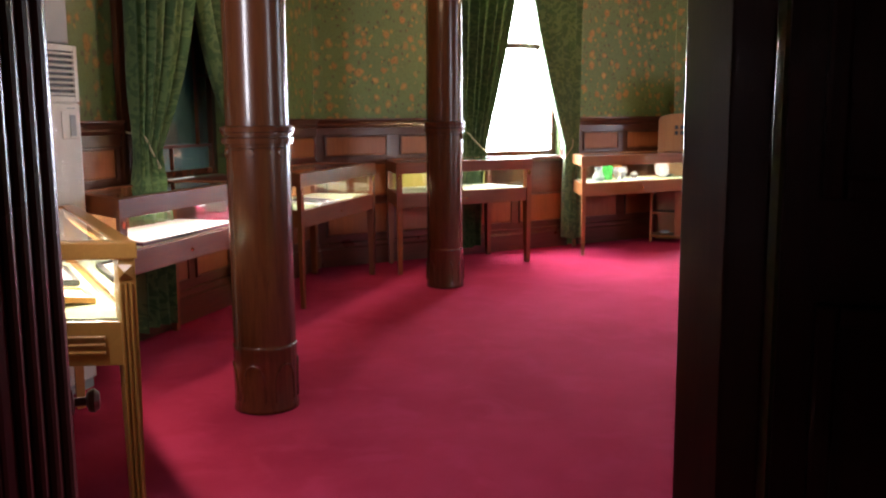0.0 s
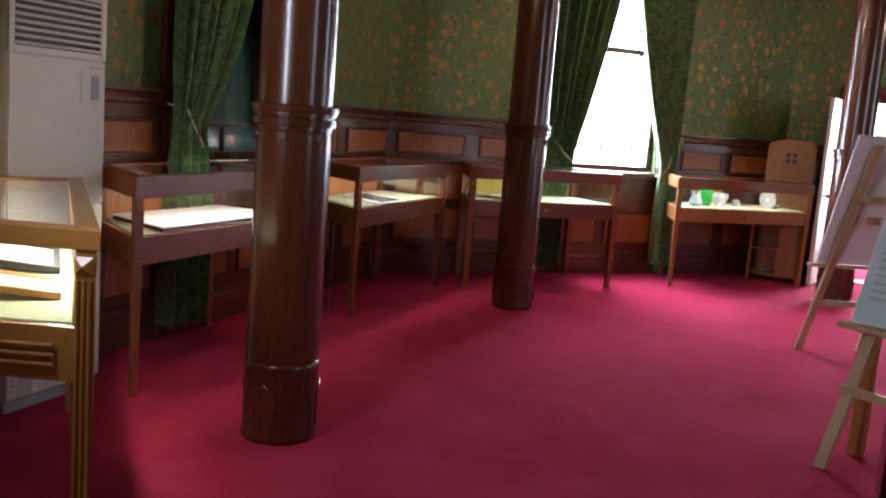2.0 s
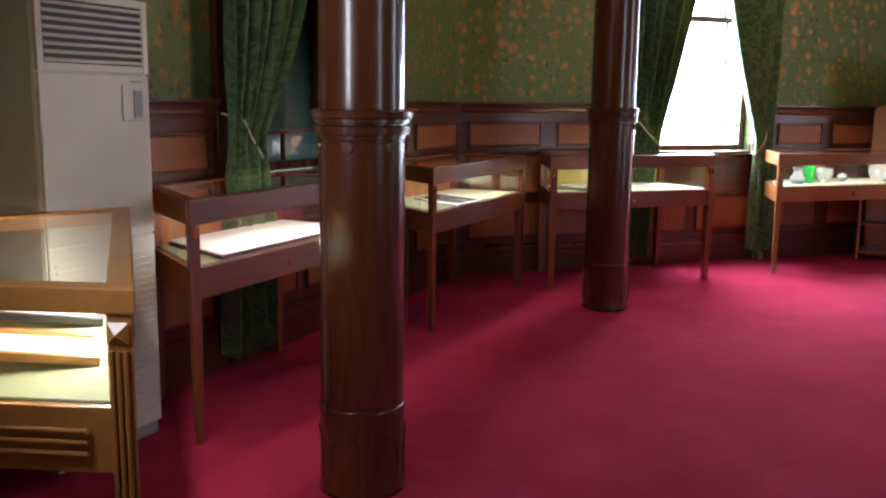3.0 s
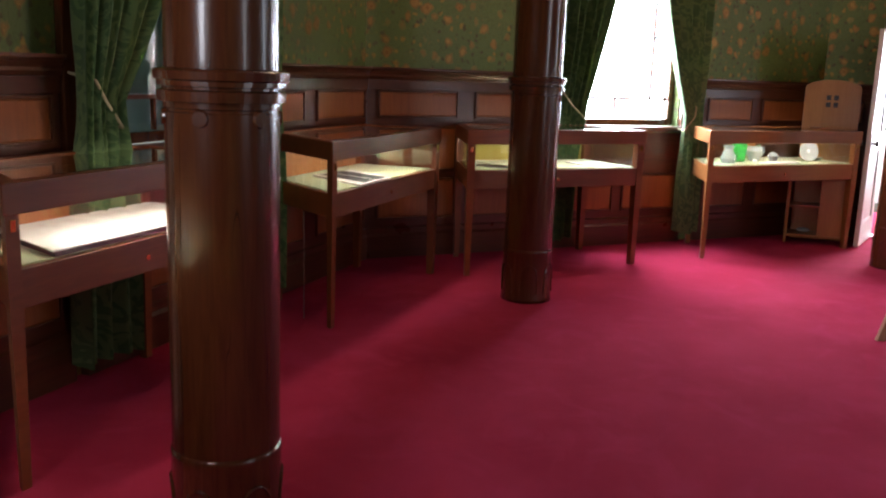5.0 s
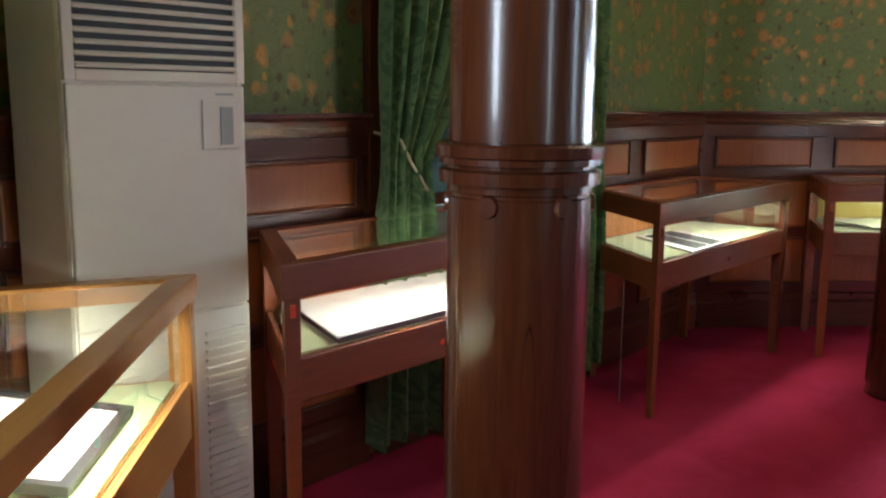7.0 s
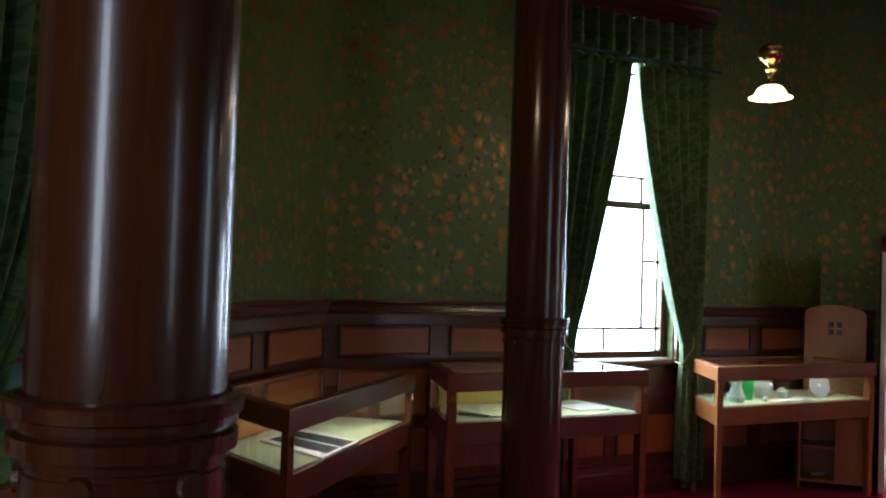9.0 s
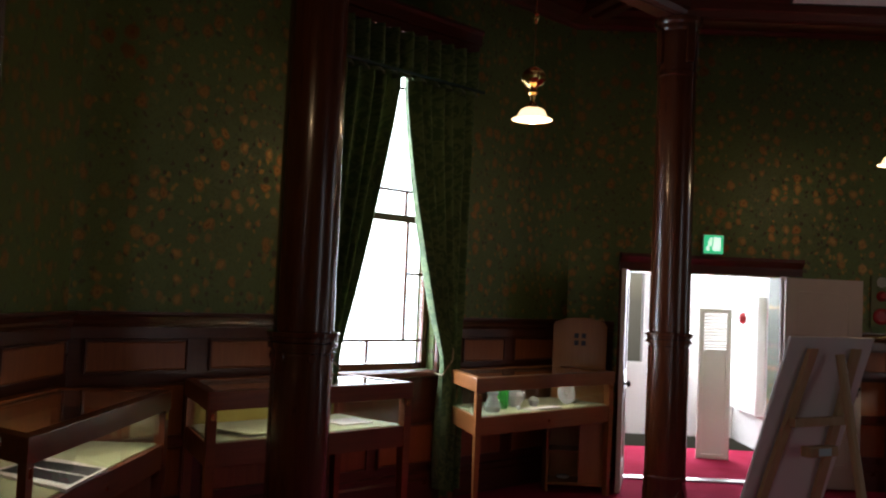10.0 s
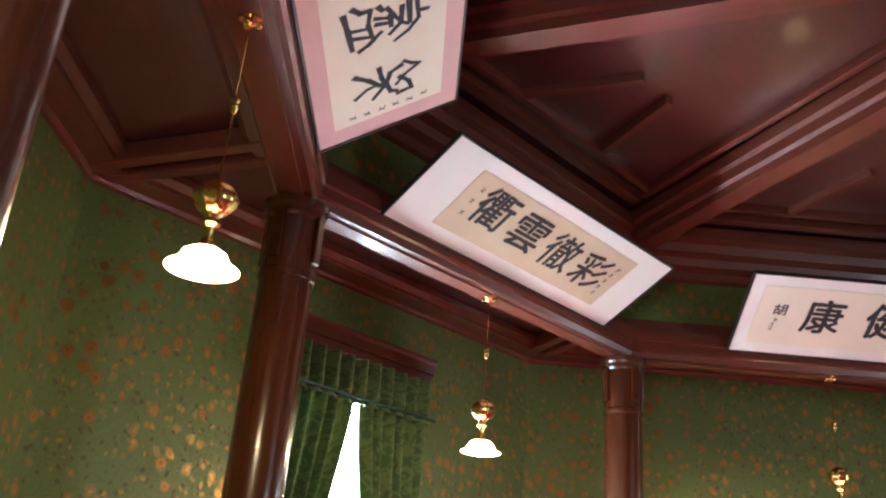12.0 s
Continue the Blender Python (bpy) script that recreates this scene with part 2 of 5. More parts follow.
PANE_TEAL = plain("pane_teal", (0.05, 0.13, 0.14), (0.10, 0.20, 0.21), 0.5, 9.0)
ROPE = plain("rope", (0.45, 0.38, 0.24), (0.55, 0.47, 0.30), 0.9, 90.0, 0.5)
PLASTER = plain("plaster", (0.70, 0.69, 0.66), (0.78, 0.77, 0.74), 0.8)
GREEN_GLASS = material("green_glass", (0.08, 0.75, 0.16), 0.06, trans=0.75)
FROST_GLASS = material("frosted_glass", (0.80, 0.83, 0.84), 0.25, trans=0.7)
GLASS = material("case_glass", (0.97, 1.0, 0.985), 0.0, trans=1.0)
SHADE_GLOW = material("glowing_shade", (0.9, 0.85, 0.75), 0.4, emit=(1.0, 0.74, 0.42), power=3.2)
SIGN_GREEN = material("sign_green", (0.02, 0.35, 0.15), 0.4, emit=(0.02, 0.55, 0.25), power=1.6)
SIGN_WHITE = material("sign_white", (0.8, 0.9, 0.85), 0.4, emit=(0.7, 1.0, 0.85), power=1.8)


# ---- shapes ----
def thing(name, label, category, m=None, group="", kind=""):
    ob = new(name)
    ob.empty_display_size = 0.1
    if m is not None:
        ob.matrix_world = m
    return tagged(ob, label, category, group, kind)


def part(name, bm, mat, parent=None, label="", smooth=False, m=None):
    """Link a bmesh as one mesh object under a thing, in the thing's own frame."""
    me = bpy.data.meshes.new(name)
    bm.normal_update()
    if smooth:
        for e in bm.edges:
            if len(e.link_faces) == 2 and e.calc_face_angle() > 0.62:
                e.smooth = False
    bm.to_mesh(me)
    bm.free()
    if smooth:
        me.shade_smooth()
    me.materials.append(mat)
    ob = new(name, me)
    if parent is not None:
        ob.parent = parent
    if m is not None:
        ob.matrix_local = m
    return tagged(ob, label)


def structure(name, bm, mat, label, m=None, smooth=False, category=""):
    return tagged(part(name, bm, mat, None, label, smooth, m), kind="structure", category=category)


def box(x0, x1, y0, y1, z0, z1, bevel=0.0, bm=None):
    """A block; with bevel its edges are rounded off."""
    bm = bm or bmesh.new()
    v = [bm.verts.new((x, y, z)) for x in (x0, x1) for y in (y0, y1) for z in (z0, z1)]
    f = [bm.faces.new([v[i] for i in q]) for q in ((0, 1, 3, 2), (4, 6, 7, 5), (0, 4, 5, 1), (2, 3, 7, 6), (0, 2, 6, 4), (1, 5, 7, 3))]
    if bevel:
        bmesh.ops.bevel(bm, geom=list({e for q in f for e in q.edges}), offset=bevel, segments=2, affect="EDGES", profile=0.6)
    return bm


def prism(points, z0, z1, bevel=0.0, bm=None):
    """A block over a polygon in plan."""
    bm = bm or bmesh.new()
    lo = [bm.verts.new((x, y, z0)) for x, y in points]
    hi = [bm.verts.new((x, y, z1)) for x, y in points]
    f = [bm.faces.new(lo[::-1]), bm.faces.new(hi)]
    n = len(points)
    f += [bm.faces.new((lo[i], lo[(i + 1) % n], hi[(i + 1) % n], hi[i])) for i in range(n)]
    if bevel:
        bmesh.ops.bevel(bm, geom=list({e for q in f for e in q.edges}), offset=bevel, segments=2, affect="EDGES", profile=0.6)
    return bm


def lathe(profile, seg=32, bm=None, cx=0.0, cy=0.0):
    """A turned shape from (radius, z) pairs."""
    bm = bm or bmesh.new()
    rings = []
    for r, z in profile:
        rings.append([bm.verts.new((cx + r * math.cos(2 * math.pi * i / seg), cy + r * math.sin(2 * math.pi * i / seg), z)) for i in range(seg)])
    for a, b in zip(rings, rings[1:]):
        for i in range(seg):
            j = (i + 1) % seg
            bm.faces.new((a[i], a[j], b[j], b[i]))
    if profile[0][0] > 0:
        bm.faces.new(rings[0][::-1])
    if profile[-1][0] > 0:
        bm.faces.new(rings[-1])
    return bm


def rod(p, q, r, seg=10, bm=None):
    """A round bar from p to q."""
    bm = bm or bmesh.new()
    p, q = Vector(p), Vector(q)
    turn = (q - p).to_track_quat("Z", "Y").to_matrix()
    a, b = [], []
    for i in range(seg):
        c = turn @ Vector((r * math.cos(2 * math.pi * i / seg), r * math.sin(2 * math.pi * i / seg), 0))
        a.append(bm.verts.new(p + c))
        b.append(bm.verts.new(q + c))
    for i in range(seg):
        j = (i + 1) % seg
        bm.faces.new((a[i], a[j], b[j], b[i]))
    bm.faces.new(a[::-1])
    bm.faces.new(b)
    return bm


def extrude_x(profile, x0, x1, m0=0.0, m1=0.0, bm=None):
    """A moulding: a closed outline in (y, z) drawn along x; m0 and m1 mitre its ends by that much per metre of y from the first point."""
    bm = bm or bmesh.new()
    y_ref = profile[0][0]
    a = [bm.verts.new((x0 + m0 * (y - y_ref), y, z)) for y, z in profile]
    b = [bm.verts.new((x1 + m1 * (y - y_ref), y, z)) for y, z in profile]
    n = len(profile)
    bm.faces.new(a)
    bm.faces.new(b[::-1])
    for i in range(n):
        bm.faces.new((a[i], b[i], b[(i + 1) % n], a[(i + 1) % n]))
    bmesh.ops.recalc_face_normals(bm, faces=bm.faces[:])
    return bm


def raised_panel(x0, x1, y, z0, z1, rise=0.012, border=0.03):
    """A field with a bevelled border that stands towards -y."""
    bm = bmesh.new()
    rings = []
    for inset, dy in ((0, 0), (0.0, -0.004), (border, -rise), (border + 0.006, -rise)):
        rings.append([bm.verts.new((x, y + dy, z)) for x, z in ((x0 + inset, z0 + inset), (x1 - inset, z0 + inset), (x1 - inset, z1 - inset), (x0 + inset, z1 - inset))])
    for a, b in zip(rings, rings[1:]):
        for i in range(4):
            j = (i + 1) % 4
            bm.faces.new((a[i], a[j], b[j], b[i]))
    bm.faces.new(rings[-1])
    return bm


def frame_bm(x0, x1, y0, y1, z0, z1, w, bevel=0.0, w_bottom=None, bm=None):
    """Four bars round an opening in the x-z plane, butted end to end."""
    wb = w if w_bottom is None else w_bottom
    bm = bm or bmesh.new()
    for q in ((x0, x0 + w, z0, z1), (x1 - w, x1, z0, z1), (x0 + w, x1 - w, z1 - w, z1), (x0 + w, x1 - w, z0, z0 + wb)):
        b = box(q[0], q[1], y0, y1, q[2], q[3], bevel)
        me = bpy.data.meshes.new("t")
        b.to_mesh(me)
        b.free()
        bm.from_mesh(me)
        bpy.data.meshes.remove(me)
    return bm


def wall_bm(x0, x1, y0, y1, z0, z1, holes=()):
    """A wall slab with rectangular openings right through it."""
    bm = bmesh.new()
    xs = sorted({x0, x1, *[h[0] for h in holes], *[h[1] for h in holes]})
    zs = sorted({z0, z1, *[h[2] for h in holes], *[h[3] for h in holes]})

    def solid(i, j):
        if not (0 <= i < len(xs) - 1 and 0 <= j < len(zs) - 1):
            return False
        x, z = (xs[i] + xs[i + 1]) / 2, (zs[j] + zs[j + 1]) / 2
        return not any(h[0] < x < h[1] and h[2] < z < h[3] for h in holes)

    def quad(*p):
        bm.faces.new([bm.verts.new(q) for q in p])

    for i in range(len(xs) - 1):
        for j in range(len(zs) - 1):
            if not solid(i, j):
                continue
            a, b, c, d = xs[i], xs[i + 1], zs[j], zs[j + 1]
            quad((a, y0, c), (b, y0, c), (b, y0, d), (a, y0, d))
            quad((b, y1, c), (a, y1, c), (a, y1, d), (b, y1, d))
            if not solid(i - 1, j):
                quad((a, y1, c), (a, y0, c), (a, y0, d), (a, y1, d))
            if not solid(i + 1, j):
                quad((b, y0, c), (b, y1, c), (b, y1, d), (b, y0, d))
            if not solid(i, j - 1):
                quad((a, y1, c), (b, y1, c), (b, y0, c), (a, y0, c))
            if not solid(i, j + 1):
                quad((a, y0, d), (b, y0, d), (b, y1, d), (a, y1, d))
    bmesh.ops.remove_doubles(bm, verts=bm.verts, dist=0.0005)
    return bm


# ---- floor, walls ----
octagon = [(math.cos(radians(22.5 + 45 * i)), math.sin(radians(22.5 + 45 * i))) for i in range(8)]
r_out = (AP + 0.6) / math.cos(radians(22.5))
structure("floor", prism([(x * (r_out + 1.5), y * (r_out + 1.5)) for x, y in octagon], -0.2, 0.0), CARPET, "crimson wall-to-wall carpet, softly worn", category="floor")

WIN = (-0.62, 0.62, 1.0, 3.55)
DOOR_C = (-1.80, -0.34, 0.0, 1.945)
# the openings at 0 and 270 are unseen, added to let fill in
HOLES = {90: [WIN], 135: [WIN], 180: [(-0.45, 0.70, 1.0, 2.90)], 0: [WIN], 270: [(0.4, 1.64, 1.0, 3.55)], 45: [DOOR_C]}
NAMES = {0: "east", 45: "north_east", 90: "north", 135: "north_west", 180: "west", 270: "south", 315: "south_east"}
ENTRY_HALF = 3.66
for n, word in NAMES.items():
    a0, a1 = -HALF, HALF
    if n == 180:
        a0 = -0.50
    if n == 270:
        a1 = 0.50
        HOLES[n] = [(-1.64, -0.4, 1.0, 3.55)]
    structure("wall_" + word, wall_bm(a0, a1, AP, AP + TH, 0, Z_SOFFIT + 0.3, HOLES.get(n, [])), WALLPAPER, "green papered wall with gold and russet blossoms", side(n), category="wall")

# ---- entry partition: a doorway with a dark wall beside it ----
ENTRY = side(225)
DOORWAY = (1.95, 3.35, 0.0, 2.45)
structure("wall_entry", wall_bm(-ENTRY_HALF, ENTRY_HALF, D_ENTRY, D_ENTRY + 0.16, 0, Z_TOP, [DOORWAY]), WALLPAPER, "green papered partition wall with a doorway", ENTRY, category="wall")
for word, a0, a1, y0, y1 in (("lobby_back", -1.0, 4.9, 6.7, 6.9), ("lobby_side", -1.0, -0.8, 4.49, 6.7), ("lobby_end", 4.7, 4.9, 4.49, 6.7)):
    structure("wall_" + word, wall_bm(a0, a1, y0, y1, 0, 3.2), DARK_LEAF, "dark panelled lobby wall", ENTRY, category="wall")
structure("ceiling_lobby", box(-1.0, 4.9, 4.49, 6.9, 3.2, 3.4), PLASTER, "plain lobby ceiling", ENTRY, category="ceiling")

# ---- ceiling: flat boards, ring beam, frieze, coffers over the aisle, star of ribs ----
T = math.tan(radians(22.5))
structure("ceiling", prism([(x * r_out, y * r_out) for x, y in octagon], Z_TOP + 0.10, Z_TOP + 0.3), CEIL_PANEL, "dark red wooden ceiling boards", category="ceiling")


def joined(*parts_):
    bm = bmesh.new()
    for b in parts_:
        me = bpy.data.meshes.new("t")
        b.to_mesh(me)
        b.free()
        bm.from_mesh(me)
        bpy.data.meshes.remove(me)
    return bm


def ring_bar(outline):
    """A moulding that runs along one side of the octagon, mitred to its neighbours."""
    y = outline[0][0]
    return extrude_x(outline, -y * T, y * T, -T, T)


BEAM = [(CD - 0.15, 4.13), (CD - 0.15, 4.03), (CD - 0.135, 4.02), (CD - 0.135, 3.955), (CD - 0.115, 3.945), (CD - 0.10, 3.90), (CD + 0.10, 3.90),
        (CD + 0.115, 3.945), (CD + 0.135, 3.955), (CD + 0.135, 4.26), (CD - 0.02, 4.26), (CD - 0.02, 4.13)]
LIP = [(CD - 0.05, 3.90), (CD - 0.05, 3.885), (CD + 0.05, 3.885), (CD + 0.05, 3.90)]
FRIEZE = [(CD - 0.02, 4.26), (CD + 0.08, 4.26), (CD + 0.08, Z_TOP + 0.10), (CD - 0.02, Z_TOP + 0.10)]
CORNICE = [(CD - 0.024, 4.62), (CD - 0.06, 4.64), (CD - 0.07, 4.70), (CD - 0.13, 4.74), (CD - 0.15, 4.80), (CD - 0.22, 4.83), (CD - 0.24, 4.90), (CD - 0.30, 4.93), (CD - 0.30, 5.03), (CD - 0.024, 5.03)]
for n in range(0, 360, 45):
    s = side(n)
    bar = ring_bar(BEAM)
    structure("beam", bar, CEIL_WOOD, "moulded mahogany ring beam between columns", s, category="beam")
    structure("beam_fillet", ring_bar(LIP), CEIL_WOOD, "narrow fillet under the ring beam", s, category="trim")
    structure("frieze", ring_bar(FRIEZE), WALLPAPER, "green papered frieze above the beam", s, category="wall")
    structure("cornice", ring_bar(CORNICE), CEIL_WOOD, "stepped mahogany cornice", s, category="trim")
    d0, d1 = CD + 0.137, AP - 0.002
    # coffer over the aisle: boards round a sunk panel, with a stepped moulding
    pieces = [ring_bar([(d0, 4.28), (d0 + 0.20, 4.28), (d0 + 0.20, 4.33), (d0, 4.33)]), ring_bar([(d1 - 0.24, 4.28), (d1, 4.28), (d1, 4.33), (d1 - 0.24, 4.33)]),
              ring_bar([(d0 + 0.202, 4.31), (d0 + 0.26, 4.345), (d0 + 0.26, 4.40), (d0 + 0.202, 4.40)]), ring_bar([(d1 - 0.30, 4.345), (d1 - 0.242, 4.31), (d1 - 0.242, 4.40), (d1 - 0.30, 4.40)]),
              ring_bar([(d1 - 0.03, 4.25), (d1, 4.24), (d1, 4.278), (d1 - 0.05, 4.278)])]
    structure("ceiling_coffer", joined(*pieces), CEIL_WOOD, "moulded coffer boards over the aisle", s, category="ceiling")
    structure("ceiling_aisle", ring_bar([(d0, 4.41), (d1, 4.41), (d1, 4.47), (d0, 4.47)]), CEIL_PANEL, "dark sunk panel of the aisle ceiling", s, category="ceiling")
    q = pose(0, 0, 0, 0, 0, n + 22.5)
    x0, x1 = (CD + 0.1) / math.cos(radians(22.5)), (AP - 0.06) / math.cos(radians(22.5))
    for off in (-0.14, 0.04):
        structure("ceiling_rib_aisle", box(x0, x1, off, off + 0.10, 4.272, 4.40, 0.012), CEIL_WOOD, "short rib from column to corner", q, category="trim")
    # rib of the star, from the column's corner to the middle
    rib = [(-0.17, 5.06), (-0.17, 4.97), (-0.135, 4.95), (-0.125, 4.88), (-0.095, 4.86), (-0.085, 4.80), (0.085, 4.80), (0.095, 4.86), (0.125, 4.88), (0.135, 4.95), (0.17, 4.97), (0.17, 5.06)]
    structure("ceiling_rib", extrude_x(rib, 0.38, CD / math.cos(radians(22.5)) - 0.24), CEIL_WOOD, "stepped mahogany ceiling rib", q, category="trim")
    # flat frame of the sector between two ribs, with its inner moulding
    pieces = []
    for d, w, z in ((CD - 0.62, 0.05, 5.055), (CD - 0.48, 0.10, 5.03)):
        pieces.append(extrude_x([(d, z), (d + w, z), (d + w, 5.118), (d, 5.118)], -(d * T) + 0.30, d * T - 0.30, -T, T))
    for sgn in (-1, 1):
        e0, e1 = Vector((sgn * (1.0 * T - 0.22), 1.0, 0)), Vector((sgn * ((CD - 0.5) * T - 0.28), CD - 0.5, 0))
        u = (e1 - e0).normalized()
        w = Vector((-u.y, u.x, 0)) * 0.03
        pieces.append(prism([(e0 - w).xy[:], (e1 - w).xy[:], (e1 + w).xy[:], (e0 + w).xy[:]], 5.05, 5.118, 0.008))
        f0, f1 = Vector((sgn * 0.50, CD - 0.55, 0)), Vector((sgn * 0.16, CD - 1.35, 0))
        u = (f1 - f0).normalized()
        w = Vector((-u.y, u.x, 0)) * 0.028
        pieces.append(prism([(f0 - w).xy[:], (f1 - w).xy[:], (f1 + w).xy[:], (f0 + w).xy[:]][::1], 5.06, 5.118))
    structure("ceiling_moulding", joined(*pieces), CEIL_WOOD, "inner mouldings of a ceiling sector", s, category="trim")
hub = [(0.0, 4.74), (0.25, 4.74), (0.34, 4.80), (0.42, 4.86), (0.42, 5.12)]
structure("ceiling_boss", lathe(hub, 24), CEIL_WOOD, "round wooden boss where the ribs meet", category="trim")

# ---- wainscot, window casings ----
BAYS = {90: [(-HALF, -0.86, [(-2.24, -1.57), (-1.42, -0.93)]), (0.86, HALF, [(0.93, 1.45), (1.57, 2.24)]), (-0.70, 0.70, None)],
        135: [(-HALF, -0.78, [(-2.24, -1.52), (-1.42, -0.83)]), (0.78, HALF, [(0.84, 1.36), (1.53, 2.28)]), (-0.70, 0.70, None)],
        180: [(-0.48, HALF, [(-0.40, 0.72), (0.86, 1.50), (1.60, 2.24)])],
        45: [(-HALF, -1.90, [(-2.28, -1.95)]), (-0.14, HALF, [(-0.06, 0.66), (0.78, 1.45), (1.57, 2.24)])]}
FIELD_ROWS = ((0.30, 0.62), (0.68, 1.02), (1.09, 1.295))
for n, bays in BAYS.items():
    s = side(n)
    for a0, a1, fields in bays:
        top = DADO if fields else 0.985
        y = AP - 0.02
        out = thing("wainscot", "mahogany wainscot with chestnut panels along the wall", "wainscot", s, kind="structure")
        part("backing", box(a0, a1, y, AP - 0.002, 0, top - 0.004), MAHOGANY_FLAT, out)
        part("baseboard", extrude_x([(y - 0.03, 0.0), (y - 0.03, 0.17), (y - 0.018, 0.19), (y - 0.018, 0.23), (y - 0.002, 0.24), (y - 0.002, 0.0)], a0, a1), MAHOGANY_FLAT, out)
        if fields:
            part("cap_rail", extrude_x([(y - 0.055, 1.45), (y - 0.055, DADO), (y - 0.002, DADO), (y - 0.002, 1.375), (y - 0.02, 1.375), (y - 0.028, 1.395), (y - 0.022, 1.41), (y - 0.035, 1.435)], a0, a1), MAHOGANY_FLAT, out)
            part("frieze_rail", box(a0, a1, y - 0.016, y - 0.002, 1.30, 1.373, 0.003), MAHOGANY_FLAT, out)
        else:
            mid = [(a0 + 0.06, -0.05), (0.05, a1 - 0.06)]
            fields = mid
        for z0, z1 in FIELD_ROWS:
            if z1 > top:
                continue
            for f0, f1 in fields:
                part("panel", raised_panel(f0 + 0.012, f1 - 0.012, y - 0.003, z0 + 0.012, z1 - 0.012, 0.009, 0.012), PANEL, out)
                part("bead", frame_bm(f0, f1, y - 0.02, y - 0.002, z0, z1, 0.014, 0.004), MAHOGANY_FLAT, out)


def window(n, blind=None):
    """A tall sash window deep in the wall, with its casing, pelmet board and sill."""
    w = thing("window", "tall mahogany sash window with slim glazing bars", "window", side(n), kind="structure")
    part("casing", frame_bm(-0.77, 0.77, AP - 0.045, AP - 0.003, 0.99, 3.66, 0.145, 0.008, 0.01), MAHOGANY, w)
    part("sill", box(-0.80, 0.80, AP - 0.075, AP + 0.10, 0.995, 1.035, 0.01), MAHOGANY_FLAT, w)
    sash = part("sash_frame", frame_bm(-0.618, 0.618, AP + 0.075, AP + 0.125, 1.04, 3.548, 0.06, 0.006, 0.055), MAHOGANY, w)
    part("meeting_rail", box(-0.556, 0.556, AP + 0.08, AP + 0.12, 2.21, 2.27, 0.006), MAHOGANY_FLAT, w)
    for z in (1.27, 2.46, 3.28):
        part("glazing_bar", box(-0.556, 0.556, AP + 0.09, AP + 0.11, z - 0.011, z + 0.011), MAHOGANY_FLAT, w)
    for a, z0, z1 in ((0.0, 1.10, 1.26), (-0.37, 1.28, 2.21), (0.37, 1.28, 2.21), (0.34, 2.27, 2.45), (-0.34, 2.27, 2.45)):
        part("glazing_bar", box(a - 0.011, a + 0.011, AP + 0.088, AP + 0.112, z0, z1), MAHOGANY, w)
    part("glazing_bar", box(0.381, 0.556, AP + 0.09, AP + 0.11, 1.79, 1.812), MAHOGANY_FLAT, w)
    part("glazing_bar", box(-0.556, -0.381, AP + 0.09, AP + 0.11, 1.79, 1.812), MAHOGANY_FLAT, w)
    pane = part("pane", box(-0.556, 0.556, AP + 0.098, AP + 0.102, 1.095, 3.488), GLASS, w)
    pane.visible_shadow = False
    if blind:
        part("blind", box(-0.60, 0.60, AP + 0.14, AP + 0.15, 1.285, 3.54), blind, w, "dark teal roller blind drawn low")
        # pale strip whose colour stands in for light in the pane below the blind
        part("pane_strip", box(-0.60, 0.60, AP + 0.15, AP + 0.156, 1.05, 1.284), PANE_TEAL, w, "paler teal strip below the blind, the pane's light put in as colour")
    return w


window(90)
window(135, BLIND)


def pelmet(n):
    p = thing("pelmet", "mahogany pelmet board above the curtains", "pelmet", side(n))
    y = AP - 0.003
    part("board", extrude_x([(y - 0.22, 3.70), (y - 0.22, 3.78), (y - 0.245, 3.80), (y - 0.245, 3.82), (y, 3.82), (y, 3.69), (y - 0.20, 3.69)], -0.81, 0.81), MAHOGANY_FLAT, p)
    part("fascia", box(-0.79, 0.79, y - 0.215, y - 0.19, 3.62, 3.688, 0.006), MAHOGANY_FLAT, p)
    return p


pelmet(90)
pelmet(135)


# ---- curtains ----
def sheet(grid, uv_w, uv_h, thick=0.006):
    """A cloth from rows of points, with both faces."""
    bm = bmesh.new()
    uv = bm.loops.layers.uv.new("UVMap")
    rows, cols = len(grid), len(grid[0])
    front = [[bm.verts.new(p) for p in row] for row in grid]
    back = [[bm.verts.new((p[0], p[1] + thick, p[2])) for p in row] for row in grid]
    for sheet_, flip in ((front, False), (back, True)):
        for j in range(rows - 1):
            for i in range(cols - 1):
                q = [(j, i), (j, i + 1), (j + 1, i + 1), (j + 1, i)]
                if not flip:
                    q = q[::-1]
                f = bm.faces.new([sheet_[a][b] for a, b in q])
                for loop, (a, b) in zip(f.loops, q):
                    loop[uv].uv = (uv_w * b / (cols - 1), uv_h * a / (rows - 1))
    edge = [(0, i) for i in range(cols)] + [(j, cols - 1) for j in range(1, rows)] + [(rows - 1, i) for i in range(cols - 2, -1, -1)] + [(j, 0) for j in range(rows - 2, 0, -1)]
    for (a, b), (c, d) in zip(edge, edge[1:] + edge[:1]):
        bm.faces.new((front[a][b], front[c][d], back[c][d], back[a][b]))
    return bm


def smooth(t):
    t = max(0.0, min(1.0, t))
    return t * t * (3 - 2 * t)


